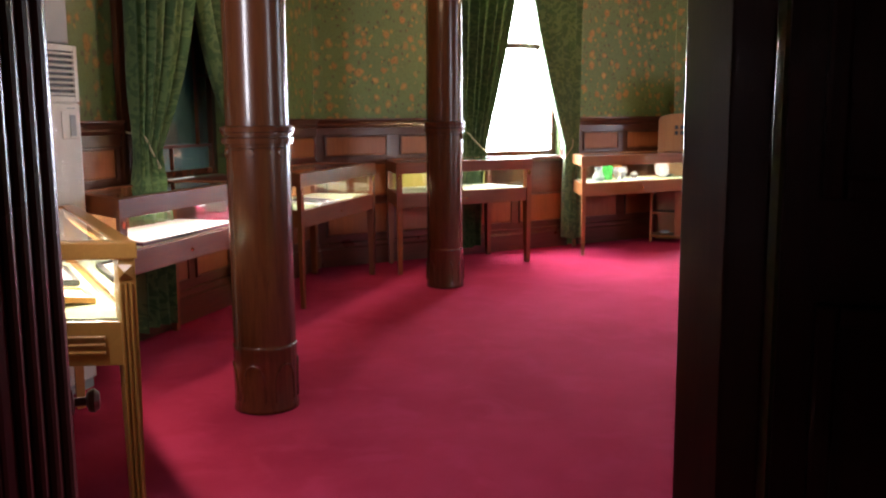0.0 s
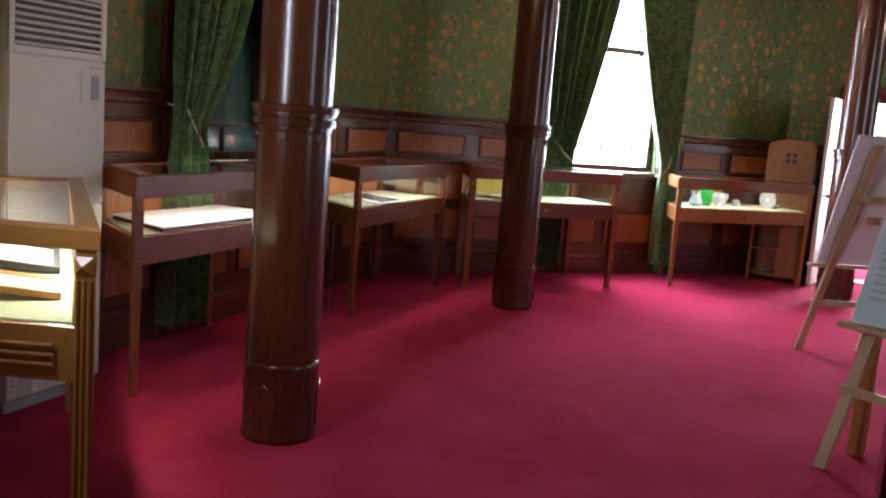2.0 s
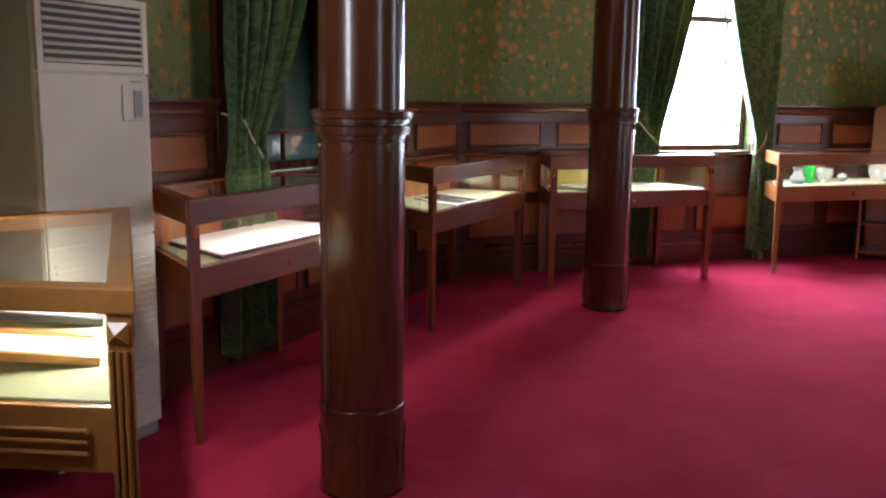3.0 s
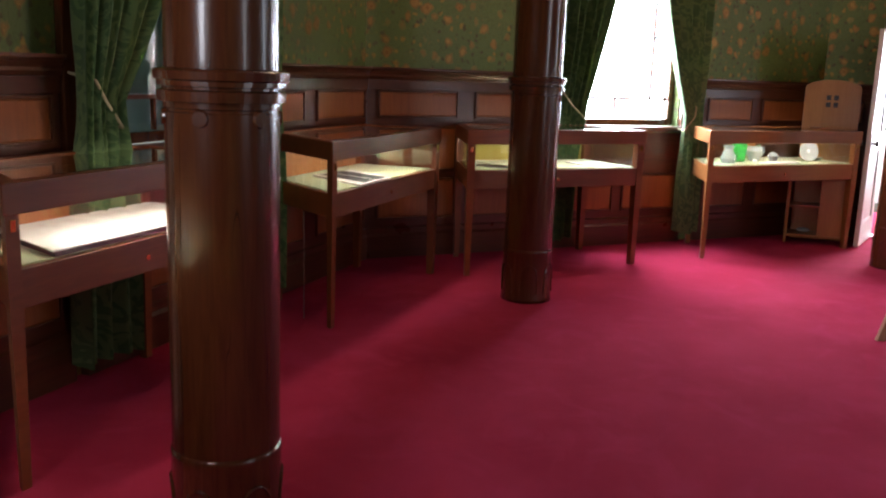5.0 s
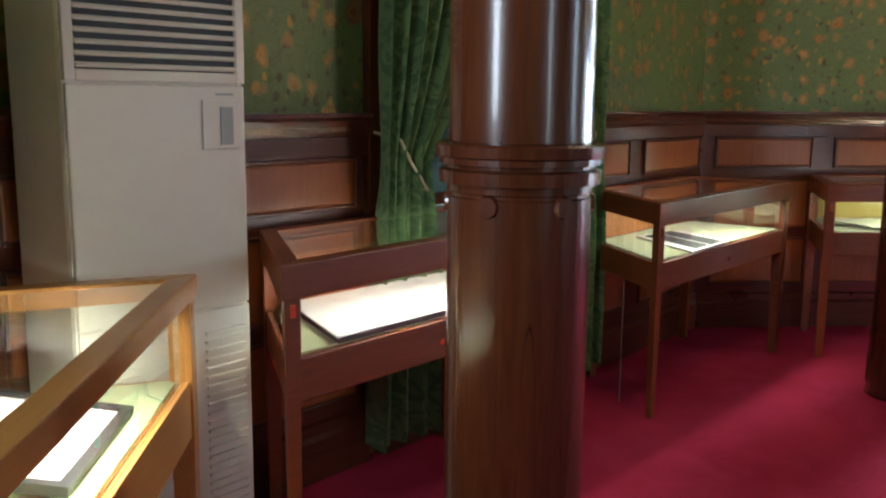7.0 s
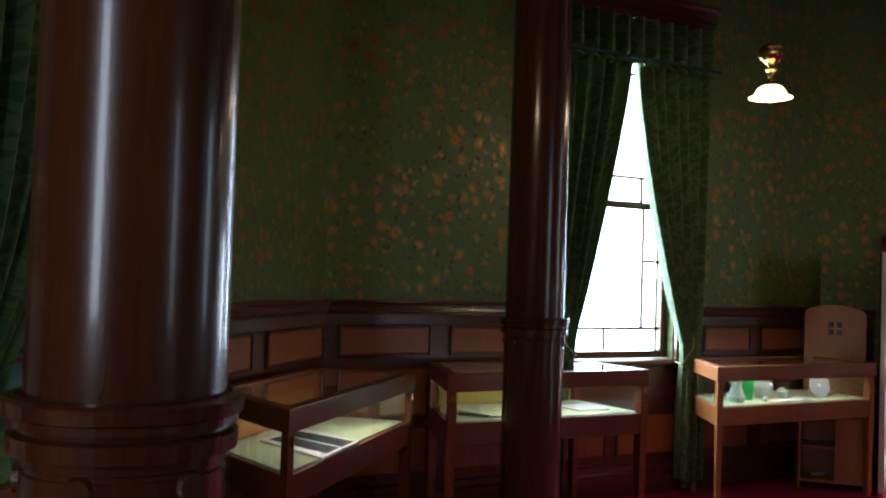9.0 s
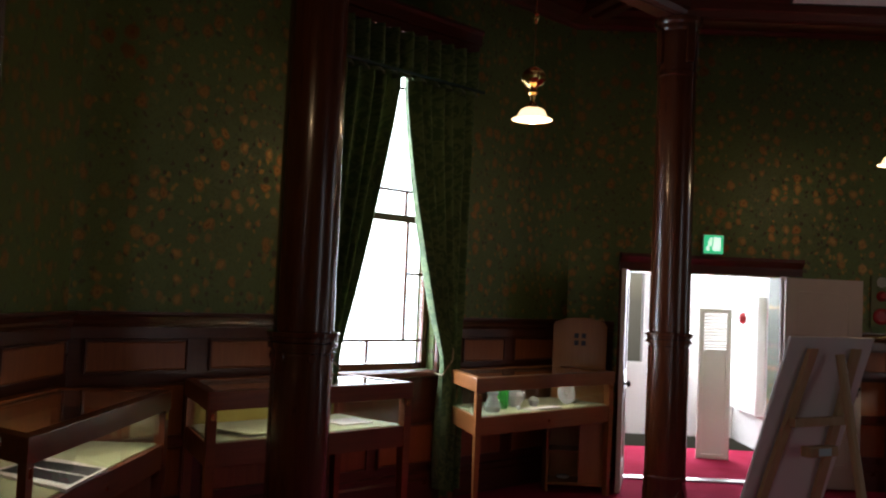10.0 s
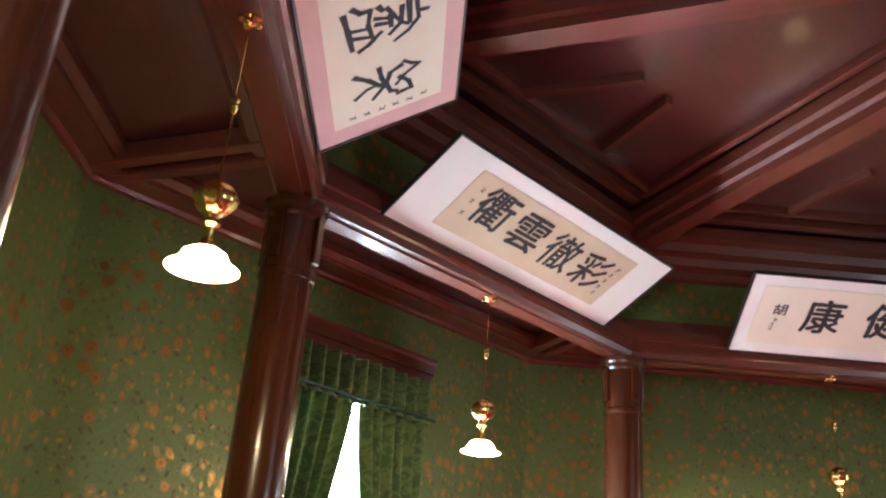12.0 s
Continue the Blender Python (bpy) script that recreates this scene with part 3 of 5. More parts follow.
def curtain_side(sgn, inner_top, tie_z, tie_in, tie_out, foot, seed, bow):
    """One half of a pair: pleated at the head, swept to the tie, then hanging straight. sgn: -1 is the half at negative x."""
    rng = random.Random(seed)
    ph = [rng.uniform(0, 6.28) for _ in range(4)]
    grid = []
    rows, cols = 54, 110
    for j in range(rows):
        z = 3.55 + (0.10 - 3.55) * j / (rows - 1)
        if z > tie_z:
            t = (3.23 - z) / (3.23 - tie_z)
            inner = inner_top + (tie_in - inner_top) * max(0.0, t) ** bow
            outer = 0.77 + (tie_out - 0.77) * smooth(t)
        else:
            t = (tie_z - z) / (tie_z - 0.10)
            inner = tie_in + (foot[0] - tie_in) * smooth(t * 2.2)
            outer = tie_out + (foot[1] - tie_out) * smooth(t * 2.2)
        near = math.exp(-((z - tie_z) / 0.28) ** 2)
        depth = 0.062 - 0.028 * near
        row = []
        for i in range(cols):
            u = i / (cols - 1)
            a = inner + (outer - inner) * u
            slant = 0.5 * (3.5 - z) * (1 - u)
            fold = math.sin(2 * math.pi * 6.0 * u + ph[0] + 0.5 * math.sin(z * 1.1 + ph[1])) + 0.4 * math.sin(2 * math.pi * 9.0 * u + ph[2] + slant)
            row.append((sgn * a, AP - 0.13 - depth * fold - 0.02 * near, z + 0.012 * math.sin(6 * u + ph[3]) * (j == rows - 1)))
        grid.append(row if sgn > 0 else row[::-1])
    return sheet(grid, 1.6, 3.5)


def curtains(n, left, right, seed):
    c = thing("curtain_pair", "green damask curtains tied back with a rope", "curtain", side(n))
    for sgn, (top, tie_z, ti, to, foot, bow) in ((-1, left), (1, right)):
        part("curtain", curtain_side(sgn, top, tie_z, ti, to, foot, seed + sgn, bow), CURTAIN, c, smooth=True)
        bm = bmesh.new()
        pts = [(sgn * (to - 0.04), AP - 0.06, tie_z + 0.11), (sgn * (to - 0.07), AP - 0.18, tie_z + 0.08), (sgn * (to + ti) / 2, AP - 0.19, tie_z - 0.01), (sgn * (ti - 0.005), AP - 0.17, tie_z - 0.13), (sgn * (ti + 0.01), AP - 0.07, tie_z - 0.12)]
        for p, q in zip(pts, pts[1:]):
            rod(p, q, 0.0065, 8, bm)
        part("tie_rope", bm, ROPE, c, "twisted pale rope tie", smooth=True)
    # valance with pinch pleats and a braid
    grid = []
    for j in range(10):
        z = 3.615 - 0.355 * j / 9
        pinch = 0.45 + 1.9 * (1 - j / 9) ** 1.5
        deep = 0.14 - 0.05 * (j == 8)
        grid.append([(-0.78 + 1.56 * i / 330, AP - 0.15 - deep * abs(math.sin(math.pi * 11 * i / 330)) ** pinch, z) for i in range(331)])
    part("valance", sheet(grid, 3.0, 0.5), CURTAIN, c, smooth=True)
    part("braid", box(-0.785, 0.785, AP - 0.305, AP - 0.28, 3.285, 3.305, 0.004), BLIND, c)
    return c


curtains(90, (0.00, 1.22, 0.46, 0.76, (0.52, 0.78), 1.12), (0.045, 1.14, 0.57, 0.74, (0.57, 0.77), 1.35), 3)
curtains(135, (0.00, 1.28, 0.56, 0.80, (0.50, 0.84), 2.4), (0.00, 1.28, 0.56, 0.80, (0.50, 0.84), 2.4), 9)



# ---- columns ----
def column(x, y):
    c = thing("column", "round varnished mahogany column with carved collar and base", "column", pose(x, y, 0, 0, 0, math.degrees(math.atan2(-y, -x))), "columns of the ring")
    part("base", lathe([(0.166, 0), (0.166, 0.02), (0.162, 0.035), (0.161, 0.315), (0.163, 0.325), (0.162, 0.336), (0.157, 0.345)], 48), MAHOGANY, c, smooth=False).data.shade_smooth()
    for i in range(6):
        a = radians(60 * i + 12)
        bm = bmesh.new()
        pts = []
        for t in range(13):
            u = math.pi * t / 12
            w, z = 0.058 * math.cos(u) / 0.163, 0.15 + 0.10 * math.sin(u)
            pts.append((0.1625 * math.cos(a + w), 0.1625 * math.sin(a + w), z))
        pts = [(pts[0][0], pts[0][1], 0.06)] + pts + [(pts[-1][0], pts[-1][1], 0.06)]
        for p, q in zip(pts, pts[1:]):
            rod(p, q, 0.005, 6, bm)
        part("base_carving", bm, MAHOGANY, c)
    part("lower_shaft", lathe([(0.158, 0.345), (0.158, 1.318), (0.154, 1.321), (0.154, 1.328), (0.160, 1.331), (0.160, 1.35)], 48), MAHOGANY, c, smooth=True)
    part("collar", lathe([(0.166, 1.347), (0.176, 1.349), (0.177, 1.376), (0.163, 1.381), (0.163, 1.387), (0.176, 1.390), (0.176, 1.403), (0.184, 1.407), (0.186, 1.429), (0.180, 1.434), (0.166, 1.437), (0.164, 1.431), (0.156, 1.430)], 48), MAHOGANY, c)
    for i in range(6):
        a = radians(60 * i + 20)
        bm = bmesh.new()
        bmesh.ops.create_cone(bm, cap_ends=True, segments=20, radius1=0.026, radius2=0.021, depth=0.012, matrix=pose(0.158 * math.cos(a), 0.158 * math.sin(a), 1.305, 0, 0, math.degrees(a)) @ pose(0, 0, 0, 0, 90, 0))
        part("collar_drop", bm, MAHOGANY, c)
    part("upper_shaft", lathe([(0.156, 1.43), (0.154, 2.4), (0.150, 3.42)], 48), MAHOGANY, c, smooth=True)
    part("capital", lathe([(0.152, 3.42), (0.160, 3.43), (0.160, 3.46), (0.154, 3.47), (0.156, 3.78), (0.168, 3.80), (0.172, 3.83), (0.186, 3.85), (0.190, 3.884)], 40), MAHOGANY, c)
    for i in range(4):
        a = 90 * i
        part("bracket", box(0.150, 0.178, -0.035, 0.035, 3.52, 3.80, 0.01), MAHOGANY, c, m=pose(0, 0, 0, 0, 0, a))
    return c


for ang in (157.5, 112.5, 67.5):
    column(RC * math.cos(radians(ang)), RC * math.sin(radians(ang)))


# ---- display cases ----
CASES = {}


def display_case(n, f0, f1, b0, b1, d0, d1, label, timber=None, lamp=0.0, h=1.055, z_top=0.950, z_floor=0.765, z_apron=0.63, back=None):
    """A glazed table case on four legs, its front (d0) wider than its back (d1)."""
    timber = timber or CASE_WOOD
    c = thing("display_case", label, "display case", side(n), "display cases round the room")
    leg = 0.058
    P = Vector((f0, d0)), Vector((f1, d0)), Vector((b1, d1)), Vector((b0, d1))

    def inset(k):
        """The outline drawn in by k metres."""
        out = []
        for i in range(4):
            p, q, r = P[i - 1], P[i], P[(i + 1) % 4]
            e, g = (q - p).normalized(), (r - q).normalized()
            ne, ng = Vector((-e.y, e.x)), Vector((-g.y, g.x))
            out.append(q + (ne + ng) * (k / (1 + ne.dot(ng))))
        return out

    O, I, J = inset(0.008), inset(0.008 + leg), inset(0.03)
    for i in range(4):
        q = O[i]
        e = (O[(i + 1) % 4] - q).normalized()
        g = (O[i - 1] - q).normalized()
        foot = [q, q + e * leg, I[i], q + g * leg]
        top, low = [], []
        mid = sum(foot, Vector((0, 0))) / 4
        bm = bmesh.new()
        rings = []
        for z, s in ((0.0, 0.72), (0.03, 0.74), (0.60, 1.0), (h - 0.03, 1.0)):
            rings.append([bm.verts.new((*(mid + (p - mid) * s), z)) for p in foot])
        for a, b in zip(rings, rings[1:]):
            for t in range(4):
                bm.faces.new((a[t], a[(t + 1) % 4], b[(t + 1) % 4], b[t]))
        bm.faces.new(rings[0][::-1])
        bm.faces.new(rings[-1])
        bmesh.ops.recalc_face_normals(bm, faces=bm.faces[:])
        leg_ob = part("leg", bm, timber, c)
    ends = ("front", "side", "back", "side")
    for i in range(4):
        p, q = O[i], O[(i + 1) % 4]
        e = (q - p).normalized()
        nrm = Vector((-e.y, e.x))
        p2, q2 = p + e * leg, q - e * leg
        k0, k1 = nrm * 0.006, nrm * 0.034
        part("apron", prism([(p2 + k0)[:], (q2 + k0)[:], (q2 + k1)[:], (p2 + k1)[:]], z_apron, z_floor, 0.004), timber, c)
        a, b, c2, d2 = P[i], P[(i + 1) % 4], inset(0.062)[(i + 1) % 4], inset(0.062)[i]
        part("top_rail", prism([a[:], b[:], c2[:], d2[:]], z_top, h, 0.006), timber, c)
        if i != 2:
            g0, g1 = nrm * 0.016, nrm * 0.021
            pane = part("pane", prism([(p2 + g0)[:], (q2 + g0)[:], (q2 + g1)[:], (p2 + g1)[:]], z_floor + 0.002, z_top - 0.002), GLASS, c)
            pane.visible_shadow = False
        else:
            part("back_panel", prism([(p2 + k0)[:], (q2 + k0)[:], (q2 + k0 * 3)[:], (p2 + k0 * 3)[:]], z_floor + 0.002, z_top - 0.002), back or CASE_BACK, c)
    lock = part("lock", lathe([(0.0, 0.0), (0.012, 0.0), (0.012, 0.003), (0.0, 0.004)], 14), BRASS, c, "small round brass lock", m=pose((f0 + f1) / 2, d0 + 0.0138, z_apron + 0.06, 90, 0, 0))
    for q in (O[0], O[1]):
        part("latch", box(q.x - 0.012 + (0.03 if q is O[0] else -0.03), q.x + 0.012 + (0.03 if q is O[0] else -0.03), q.y - 0.003, q.y - 0.0002, z_top - 0.055, z_top - 0.015, 0.001), BRASS, c)
    part("case_floor", prism([v[:] for v in inset(0.045)], z_floor - 0.03, z_floor - 0.002), timber, c)
    part("lining", prism([v[:] for v in inset(0.05)], z_floor, z_floor + 0.006), LINING, c, "pale green felt lining")
    top = part("top_pane", prism([v[:] for v in inset(0.058)], h - 0.012, h - 0.006), GLASS, c)
    top.visible_shadow = False
    if lamp:
        data = bpy.data.lights.new("case_tube", "AREA")
        data.shape, data.size, data.size_y, data.energy, data.color = "RECTANGLE", (b1 - b0) * 0.85, 0.03, lamp, (1.0, 0.96, 0.80)
        ob = new("case_tube", data)
        ob.matrix_world = side(n) @ pose((f0 + f1 + b0 + b1) / 4, d0 + 0.085, z_top + 0.03, 20, 0, 0)
    return c


C1 = display_case(135, -1.74, -0.32, -1.34, -0.32, 4.965, 5.585, "glazed chestnut display case with a broad white sheet", lamp=2.0)
C2 = display_case(135, 0.46, 2.13, 0.88, 2.06, 4.94, 5.575, "glazed chestnut display case with dark photographs", lamp=2.3)
C3 = display_case(90, -1.86, -0.32, -1.62, -0.40, 4.83, 5.54, "glazed chestnut display case with an open pale sheet", lamp=1.5, back=YELLOW_FELT)
C4 = display_case(90, 0.33, 2.05, 0.71, 2.05, 4.87, 5.54, "glazed chestnut display case with glassware, its wood coloured as window-lit", CASE_WOOD_LIT, lamp=1.8, back=GLASS)
NC = display_case(180, 0.60, 2.23, 0.86, 2.02, 4.965, 5.54, "golden oak display case with framed papers, lit inside", OAK, lamp=4, h=1.047, z_top=0.985, z_floor=0.76, z_apron=0.60)


# ---- floor-standing air conditioner ----
def air_conditioner():
    m = side(135) @ pose(-1.927, 5.235, 0)
    c = thing("air_conditioner", "tall cream floor-standing air conditioner with a dark grille", "air conditioner", m)
    w, d, h = 0.282, 0.32, 1.86
    part("body", box(-w, w, 0.012, d, 0.05, h, 0.018), AC_SHELL, c)
    part("plinth", box(-w + 0.01, w - 0.01, 0.02, d - 0.01, 0.0, 0.048), AC_GREY, c)
    part("front_panel", box(-w + 0.006, w - 0.006, 0.0, 0.014, 0.90, 1.555, 0.006), AC_SHELL, c)
    part("lower_panel", box(-w + 0.006, w - 0.006, 0.0, 0.014, 0.06, 0.893, 0.006), AC_SHELL, c)
    part("head_panel", frame_bm(-w + 0.004, w - 0.004, -0.002, 0.016, 1.562, 1.855, 0.03, 0.004), AC_SHELL, c)
    part("grille_well", box(-w + 0.03, w - 0.03, 0.008, 0.0118, 1.58, 1.84), BLACK, c)
    for i in range(8):
        z = 1.605 + 0.0295 * i
        part("louvre", box(-w + 0.034, w - 0.034, -0.010, 0.004, -0.004, 0.004, 0.002), AC_SHELL, c, m=pose(0, 0.0, z, 40, 0, 0))
    for i in range(26):
        for sgn in (-1, 1):
            z = 0.12 + 0.028 * i
            part("vent_slat", box(sgn * (w - 0.10) - 0.07, sgn * (w - 0.10) + 0.07, -0.010, 0.0, z, z + 0.010), AC_SHELL, c)
    disp = part("control_plate", box(0.125, 0.258, -0.005, -0.0005, 1.372, 1.515, 0.003), AC_SHELL, c)
    part("display", box(0.185, 0.228, -0.009, -0.0055, 1.385, 1.495), AC_GREY, disp, "blue-grey display window")
    part("maker_plate", box(0.175, 0.235, -0.0025, 0.0, 1.528, 1.534), AC_GREY, c)
    part("duct_box", box(-w + 0.02, w - 0.02, 0.03, d, h + 0.003, 2.42, 0.012), AC_GREY, c, "grey duct box above the unit")
    return c


air_conditioner()


# ---- pendant lamps ----
def pendant(n):
    m = side(n) @ pose(0, CD, 0.017)
    c = thing("pendant_lamp", "brass pendant lamp with a glowing opal glass shade", "lamp", m, "pendant lamps under the beams")
    part("ceiling_rose", lathe([(0.0, 3.882), (0.055, 3.882), (0.052, 3.872), (0.03, 3.862), (0.026, 3.85), (0.012, 3.84), (0.0, 3.838)], 20), BRASS, c, smooth=True)
    for i in range(4):
        a = math.pi / 2 * i + 0.6
        bm = bmesh.new()
        bmesh.ops.create_uvsphere(bm, u_segments=10, v_segments=6, radius=0.017, matrix=pose(0.038 * math.cos(a), 0.038 * math.sin(a), 3.862))
        part("rose_leaf", bm, BRASS, c, smooth=True)
    part("cord", rod((0, 0, 3.84), (0, 0, 3.13), 0.004, 8), BRASS, c)
    part("cord_bead", lathe([(0.004, 3.43), (0.014, 3.44), (0.02, 3.462), (0.012, 3.478), (0.02, 3.492), (0.012, 3.508), (0.004, 3.515)], 14), BRASS, c, smooth=True)
    prof = [(0.028 + 0.052 * math.sin(math.pi * i / 12) ** 0.8, 3.005 + 0.135 * i / 12) for i in range(13)]
    bm = lathe([(0.02, 2.985)] + prof + [(0.02, 3.145)], 28)
    for v in bm.verts:
        r = math.hypot(v.co.x, v.co.y)
        if 3.0 < v.co.z < 3.14 and r > 0.03:
            k_ = 1 + 0.07 * math.cos(9 * math.atan2(v.co.y, v.co.x))
            v.co.x *= k_
            v.co.y *= k_
    part("counterweight", bm, BRASS, c, "lobed brass counterweight", smooth=True)
    part("neck", lathe([(0.0, 2.985), (0.034, 2.982), (0.036, 2.968), (0.020, 2.955), (0.012, 2.92), (0.024, 2.905), (0.034, 2.885), (0.036, 2.858), (0.0, 2.858)], 20), BRASS, c, smooth=True)
    shade = [(0.036, 2.870), (0.058, 2.868), (0.078, 2.855), (0.090, 2.832), (0.100, 2.812), (0.114, 2.803), (0.131, 2.798), (0.131, 2.794), (0.113, 2.793), (0.098, 2.80), (0.086, 2.824), (0.070, 2.846), (0.036, 2.858)]
    part("shade", lathe(shade, 36), SHADE_GLOW, c, "glowing opal glass shade", smooth=True)
    bm = bmesh.new()
    bmesh.ops.create_uvsphere(bm, u_segments=16, v_segments=10, radius=0.032, matrix=pose(0, 0, 2.80))
    part("bulb", bm, SHADE_GLOW, c, smooth=True)
    data = bpy.data.lights.new("pendant_light", "POINT")
    data.energy, data.color, data.shadow_soft_size = 9.0, (1.0, 0.72, 0.40), 0.04
    new("pendant_light", data).matrix_world = m @ pose(0, 0, 2.755)
    return c


for n in (135, 90, 45):
    pendant(n)


# ---- framed calligraphy, tilted above the beams ----
def glyphs(text, size, weight=0.0):
    """The outline of characters as a flat mesh, centred on the origin, in x and y; weight thickens the strokes."""
    cu = bpy.data.curves.new("t", "FONT")
    cu.body, cu.size, cu.extrude = text, size, 0.0006
    cu.align_x, cu.align_y = "CENTER", "CENTER"
    ob = new("t", cu)
    bpy.context.view_layer.update()
    me = bpy.data.meshes.new_from_object(ob.evaluated_get(bpy.context.evaluated_depsgraph_get()))
    bpy.data.objects.remove(ob)
    bm = bmesh.new()
    for i, (dx, dy) in enumerate(((0, 0), (1, 0.3), (-1, -0.3), (0.4, -1), (-0.4, 1))):
        copy = me.copy()
        copy.transform(Matrix.Translation((dx * weight, dy * weight, 0.0002 * i)))
        bm.from_mesh(copy)
        bpy.data.meshes.remove(copy)
    bpy.data.meshes.remove(me)
    return bm


def stroke(points, w, bm=None):
    """A brush stroke as a chain of flat bars, in x and y."""
    bm = bm or bmesh.new()
    for (x0, y0), (x1, y1) in zip(points, points[1:]):
        d = Vector((x1 - x0, y1 - y0)).normalized()
        nrm, e = Vector((-d.y, d.x)) * w / 2, d * w * 0.35
        q = [Vector((x0, y0)) - e + nrm, Vector((x0, y0)) - e - nrm, Vector((x1, y1)) + e * 0.6 - nrm * 0.7, Vector((x1, y1)) + e * 0.6 + nrm * 0.7]
        v = [bm.verts.new((p.x, p.y, 0.0)) for p in q] + [bm.verts.new((p.x, p.y, 0.0012)) for p in q]
        for f in ((3, 2, 1, 0), (4, 5, 6, 7), (0, 1, 5, 4), (1, 2, 6, 5), (2, 3, 7, 6), (3, 0, 4, 7)):
            bm.faces.new([v[i] for i in f])
    return bm


def calligraphy(n, width, label, mount, paper, paper_w, paper_h, cx=0.0, h=0.70):
    """A framed sheet whose foot rests on the beam and whose head leans into the room. Its face has x to the right and y up."""
    lean = math.degrees(math.atan2(0.615, 0.35))
    m = side(n) @ pose(cx, CD - 0.155, 4.012) @ pose(0, 0, 0, 90 + lean, 0, 0)
    c = thing("framed_calligraphy", label, "calligraphy", m, "calligraphy above the beams")
    hw = width / 2
    part("mount", box(-hw, hw, 0.0, h, -0.018, -0.004), mount, c)
    bm = bmesh.new()
    for q in ((-hw - 0.012, hw + 0.012, -0.012, 0.0), (-hw - 0.012, hw + 0.012, h, h + 0.012), (-hw - 0.012, -hw, 0.0, h), (hw, hw + 0.012, 0.0, h)):
        box(q[0], q[1], q[2], q[3], -0.028, 0.003, 0.0, bm)
    part("frame", bm, BLACK, c, "thin black frame")
    part("sheet", box(-paper_w / 2, paper_w / 2, h / 2 - paper_h / 2, h / 2 + paper_h / 2, -0.0035, -0.001), paper, c)
    return c


def write(c, text, x, y, size, weight=0.012, squeeze=1.0):
    bm = glyphs(text, size, weight)
    return part("brush_character", bm, INK, c, m=pose(x, y, 0.0004) @ Matrix.Diagonal((squeeze, 1, 1, 1)))


def small_marks(c, x, y0, y1, count, w=0.03):
    rng = random.Random(int(x * 100) + 7)
    for i in range(count):
        y = y0 + (y1 - y0) * (i + 0.5) / count
        a, b = rng.uniform(-w / 3, w / 3), rng.uniform(-0.008, 0.008)
        bm = stroke([(x + a - 0.014, y + 0.012 + b), (x + a + 0.014, y + 0.014), (x + a, y - 0.004), (x + a - 0.012, y - 0.018 + b)], 0.006)
        stroke([(x + a, y + 0.004), (x + a + 0.014, y - 0.016)], 0.006, bm)
        part("small_writing", bm, INK, c)


p2 = calligraphy(90, 2.40, "white-mounted framed calligraphy of four dark brush characters", PAPER, CREAM_PAPER, 1.75, 0.485)
for i, ch in enumerate("衢雲徹彩"):
    write(p2, ch, (-0.56, -0.19, 0.19, 0.56)[i], (0.37, 0.35, 0.34, 0.33)[i], 0.325, 0.0045, 1.0 + 0.04 * (i % 2))
small_marks(p2, -0.765, 0.22, 0.52, 3)
small_marks(p2, 0.765, 0.18, 0.50, 5)

p3 = calligraphy(45, 1.78, "pale framed calligraphy of two bold brush characters", PAPER, PALE_PAPER, 1.56, 0.60, h=0.80)
write(p3, "康", -0.25, 0.40, 0.36, 0.007, 0.9)
write(p3, "健", 0.26, 0.40, 0.38, 0.008, 0.95)
write(p3, "胡", -0.60, 0.46, 0.12, 0.0015)
small_marks(p3, -0.62, 0.24, 0.38, 3)

p1 = calligraphy(135, 2.44, "pink-mounted framed calligraphy with broad brush strokes", PINK_MOUNT, PALE_PAPER, 2.16, 0.61, 0.04, h=0.80)
LOWER_CHARACTER = (((-0.121, -0.172), (-0.059, -0.103), (0.017, -0.044), (0.02, -0.015)), ((0.067, -0.177), (0.015, -0.113), (0.004, -0.054), (0.029, -0.015)), ((-0.13, -0.044), (-0.048, -0.034), (0.029, -0.015), (0.121, -0.084)), ((-0.091, 0.074), (-0.063, 0.015), (0.022, -0.01), (0.101, 0.015), (0.115, 0.049)), ((-0.119, 0.088), (-0.076, 0.133), (-0.06, 0.172), (-0.005, 0.093), (0.061, 0.044)), ((-0.0, 0.064), (0.063, 0.113), (0.14, 0.133)), ((0.142, 0.054), (0.131, 0.133)))
UPPER_CHARACTER = (((-0.168, -0.202), (-0.058, -0.187), (0.094, -0.172)), ((-0.048, -0.182), (-0.029, -0.093)), ((0.006, -0.177), (0.035, -0.084)), ((-0.193, -0.157), (-0.153, -0.123), (-0.15, -0.074)), ((-0.15, -0.074), (-0.053, -0.088), (0.078, -0.064)), ((0.117, -0.138), (0.092, -0.093), (0.025, -0.025)), ((-0.152, -0.034), (-0.118, -0.015)), ((-0.082, -0.054), (-0.054, 0.015)), ((-0.037, -0.049), (-0.018, 0.02)), ((-0.07, 0.02), (0.01, 0.025)), ((-0.127, 0.005), (0.004, 0.074), (0.037, 0.113)), ((-0.106, 0.079), (0.004, 0.074), (0.066, 0.015)), ((-0.127, 0.113), (0.03, 0.118)), ((-0.111, 0.152), (0.014, 0.162), (0.08, 0.113), (0.128, 0.039)), ((-0.034, 0.172), (-0.027, 0.211)))
for cx, strokes in ((0.79, LOWER_CHARACTER), (0.355, UPPER_CHARACTER)):
    for i, s in enumerate(strokes):
        part("brush_stroke", stroke([(cx + x, 0.40 + y) for x, y in s], (0.034, 0.026, 0.030)[i % 3]), INK, p1)
small_marks(p1, 1.02, 0.16, 0.64, 6)


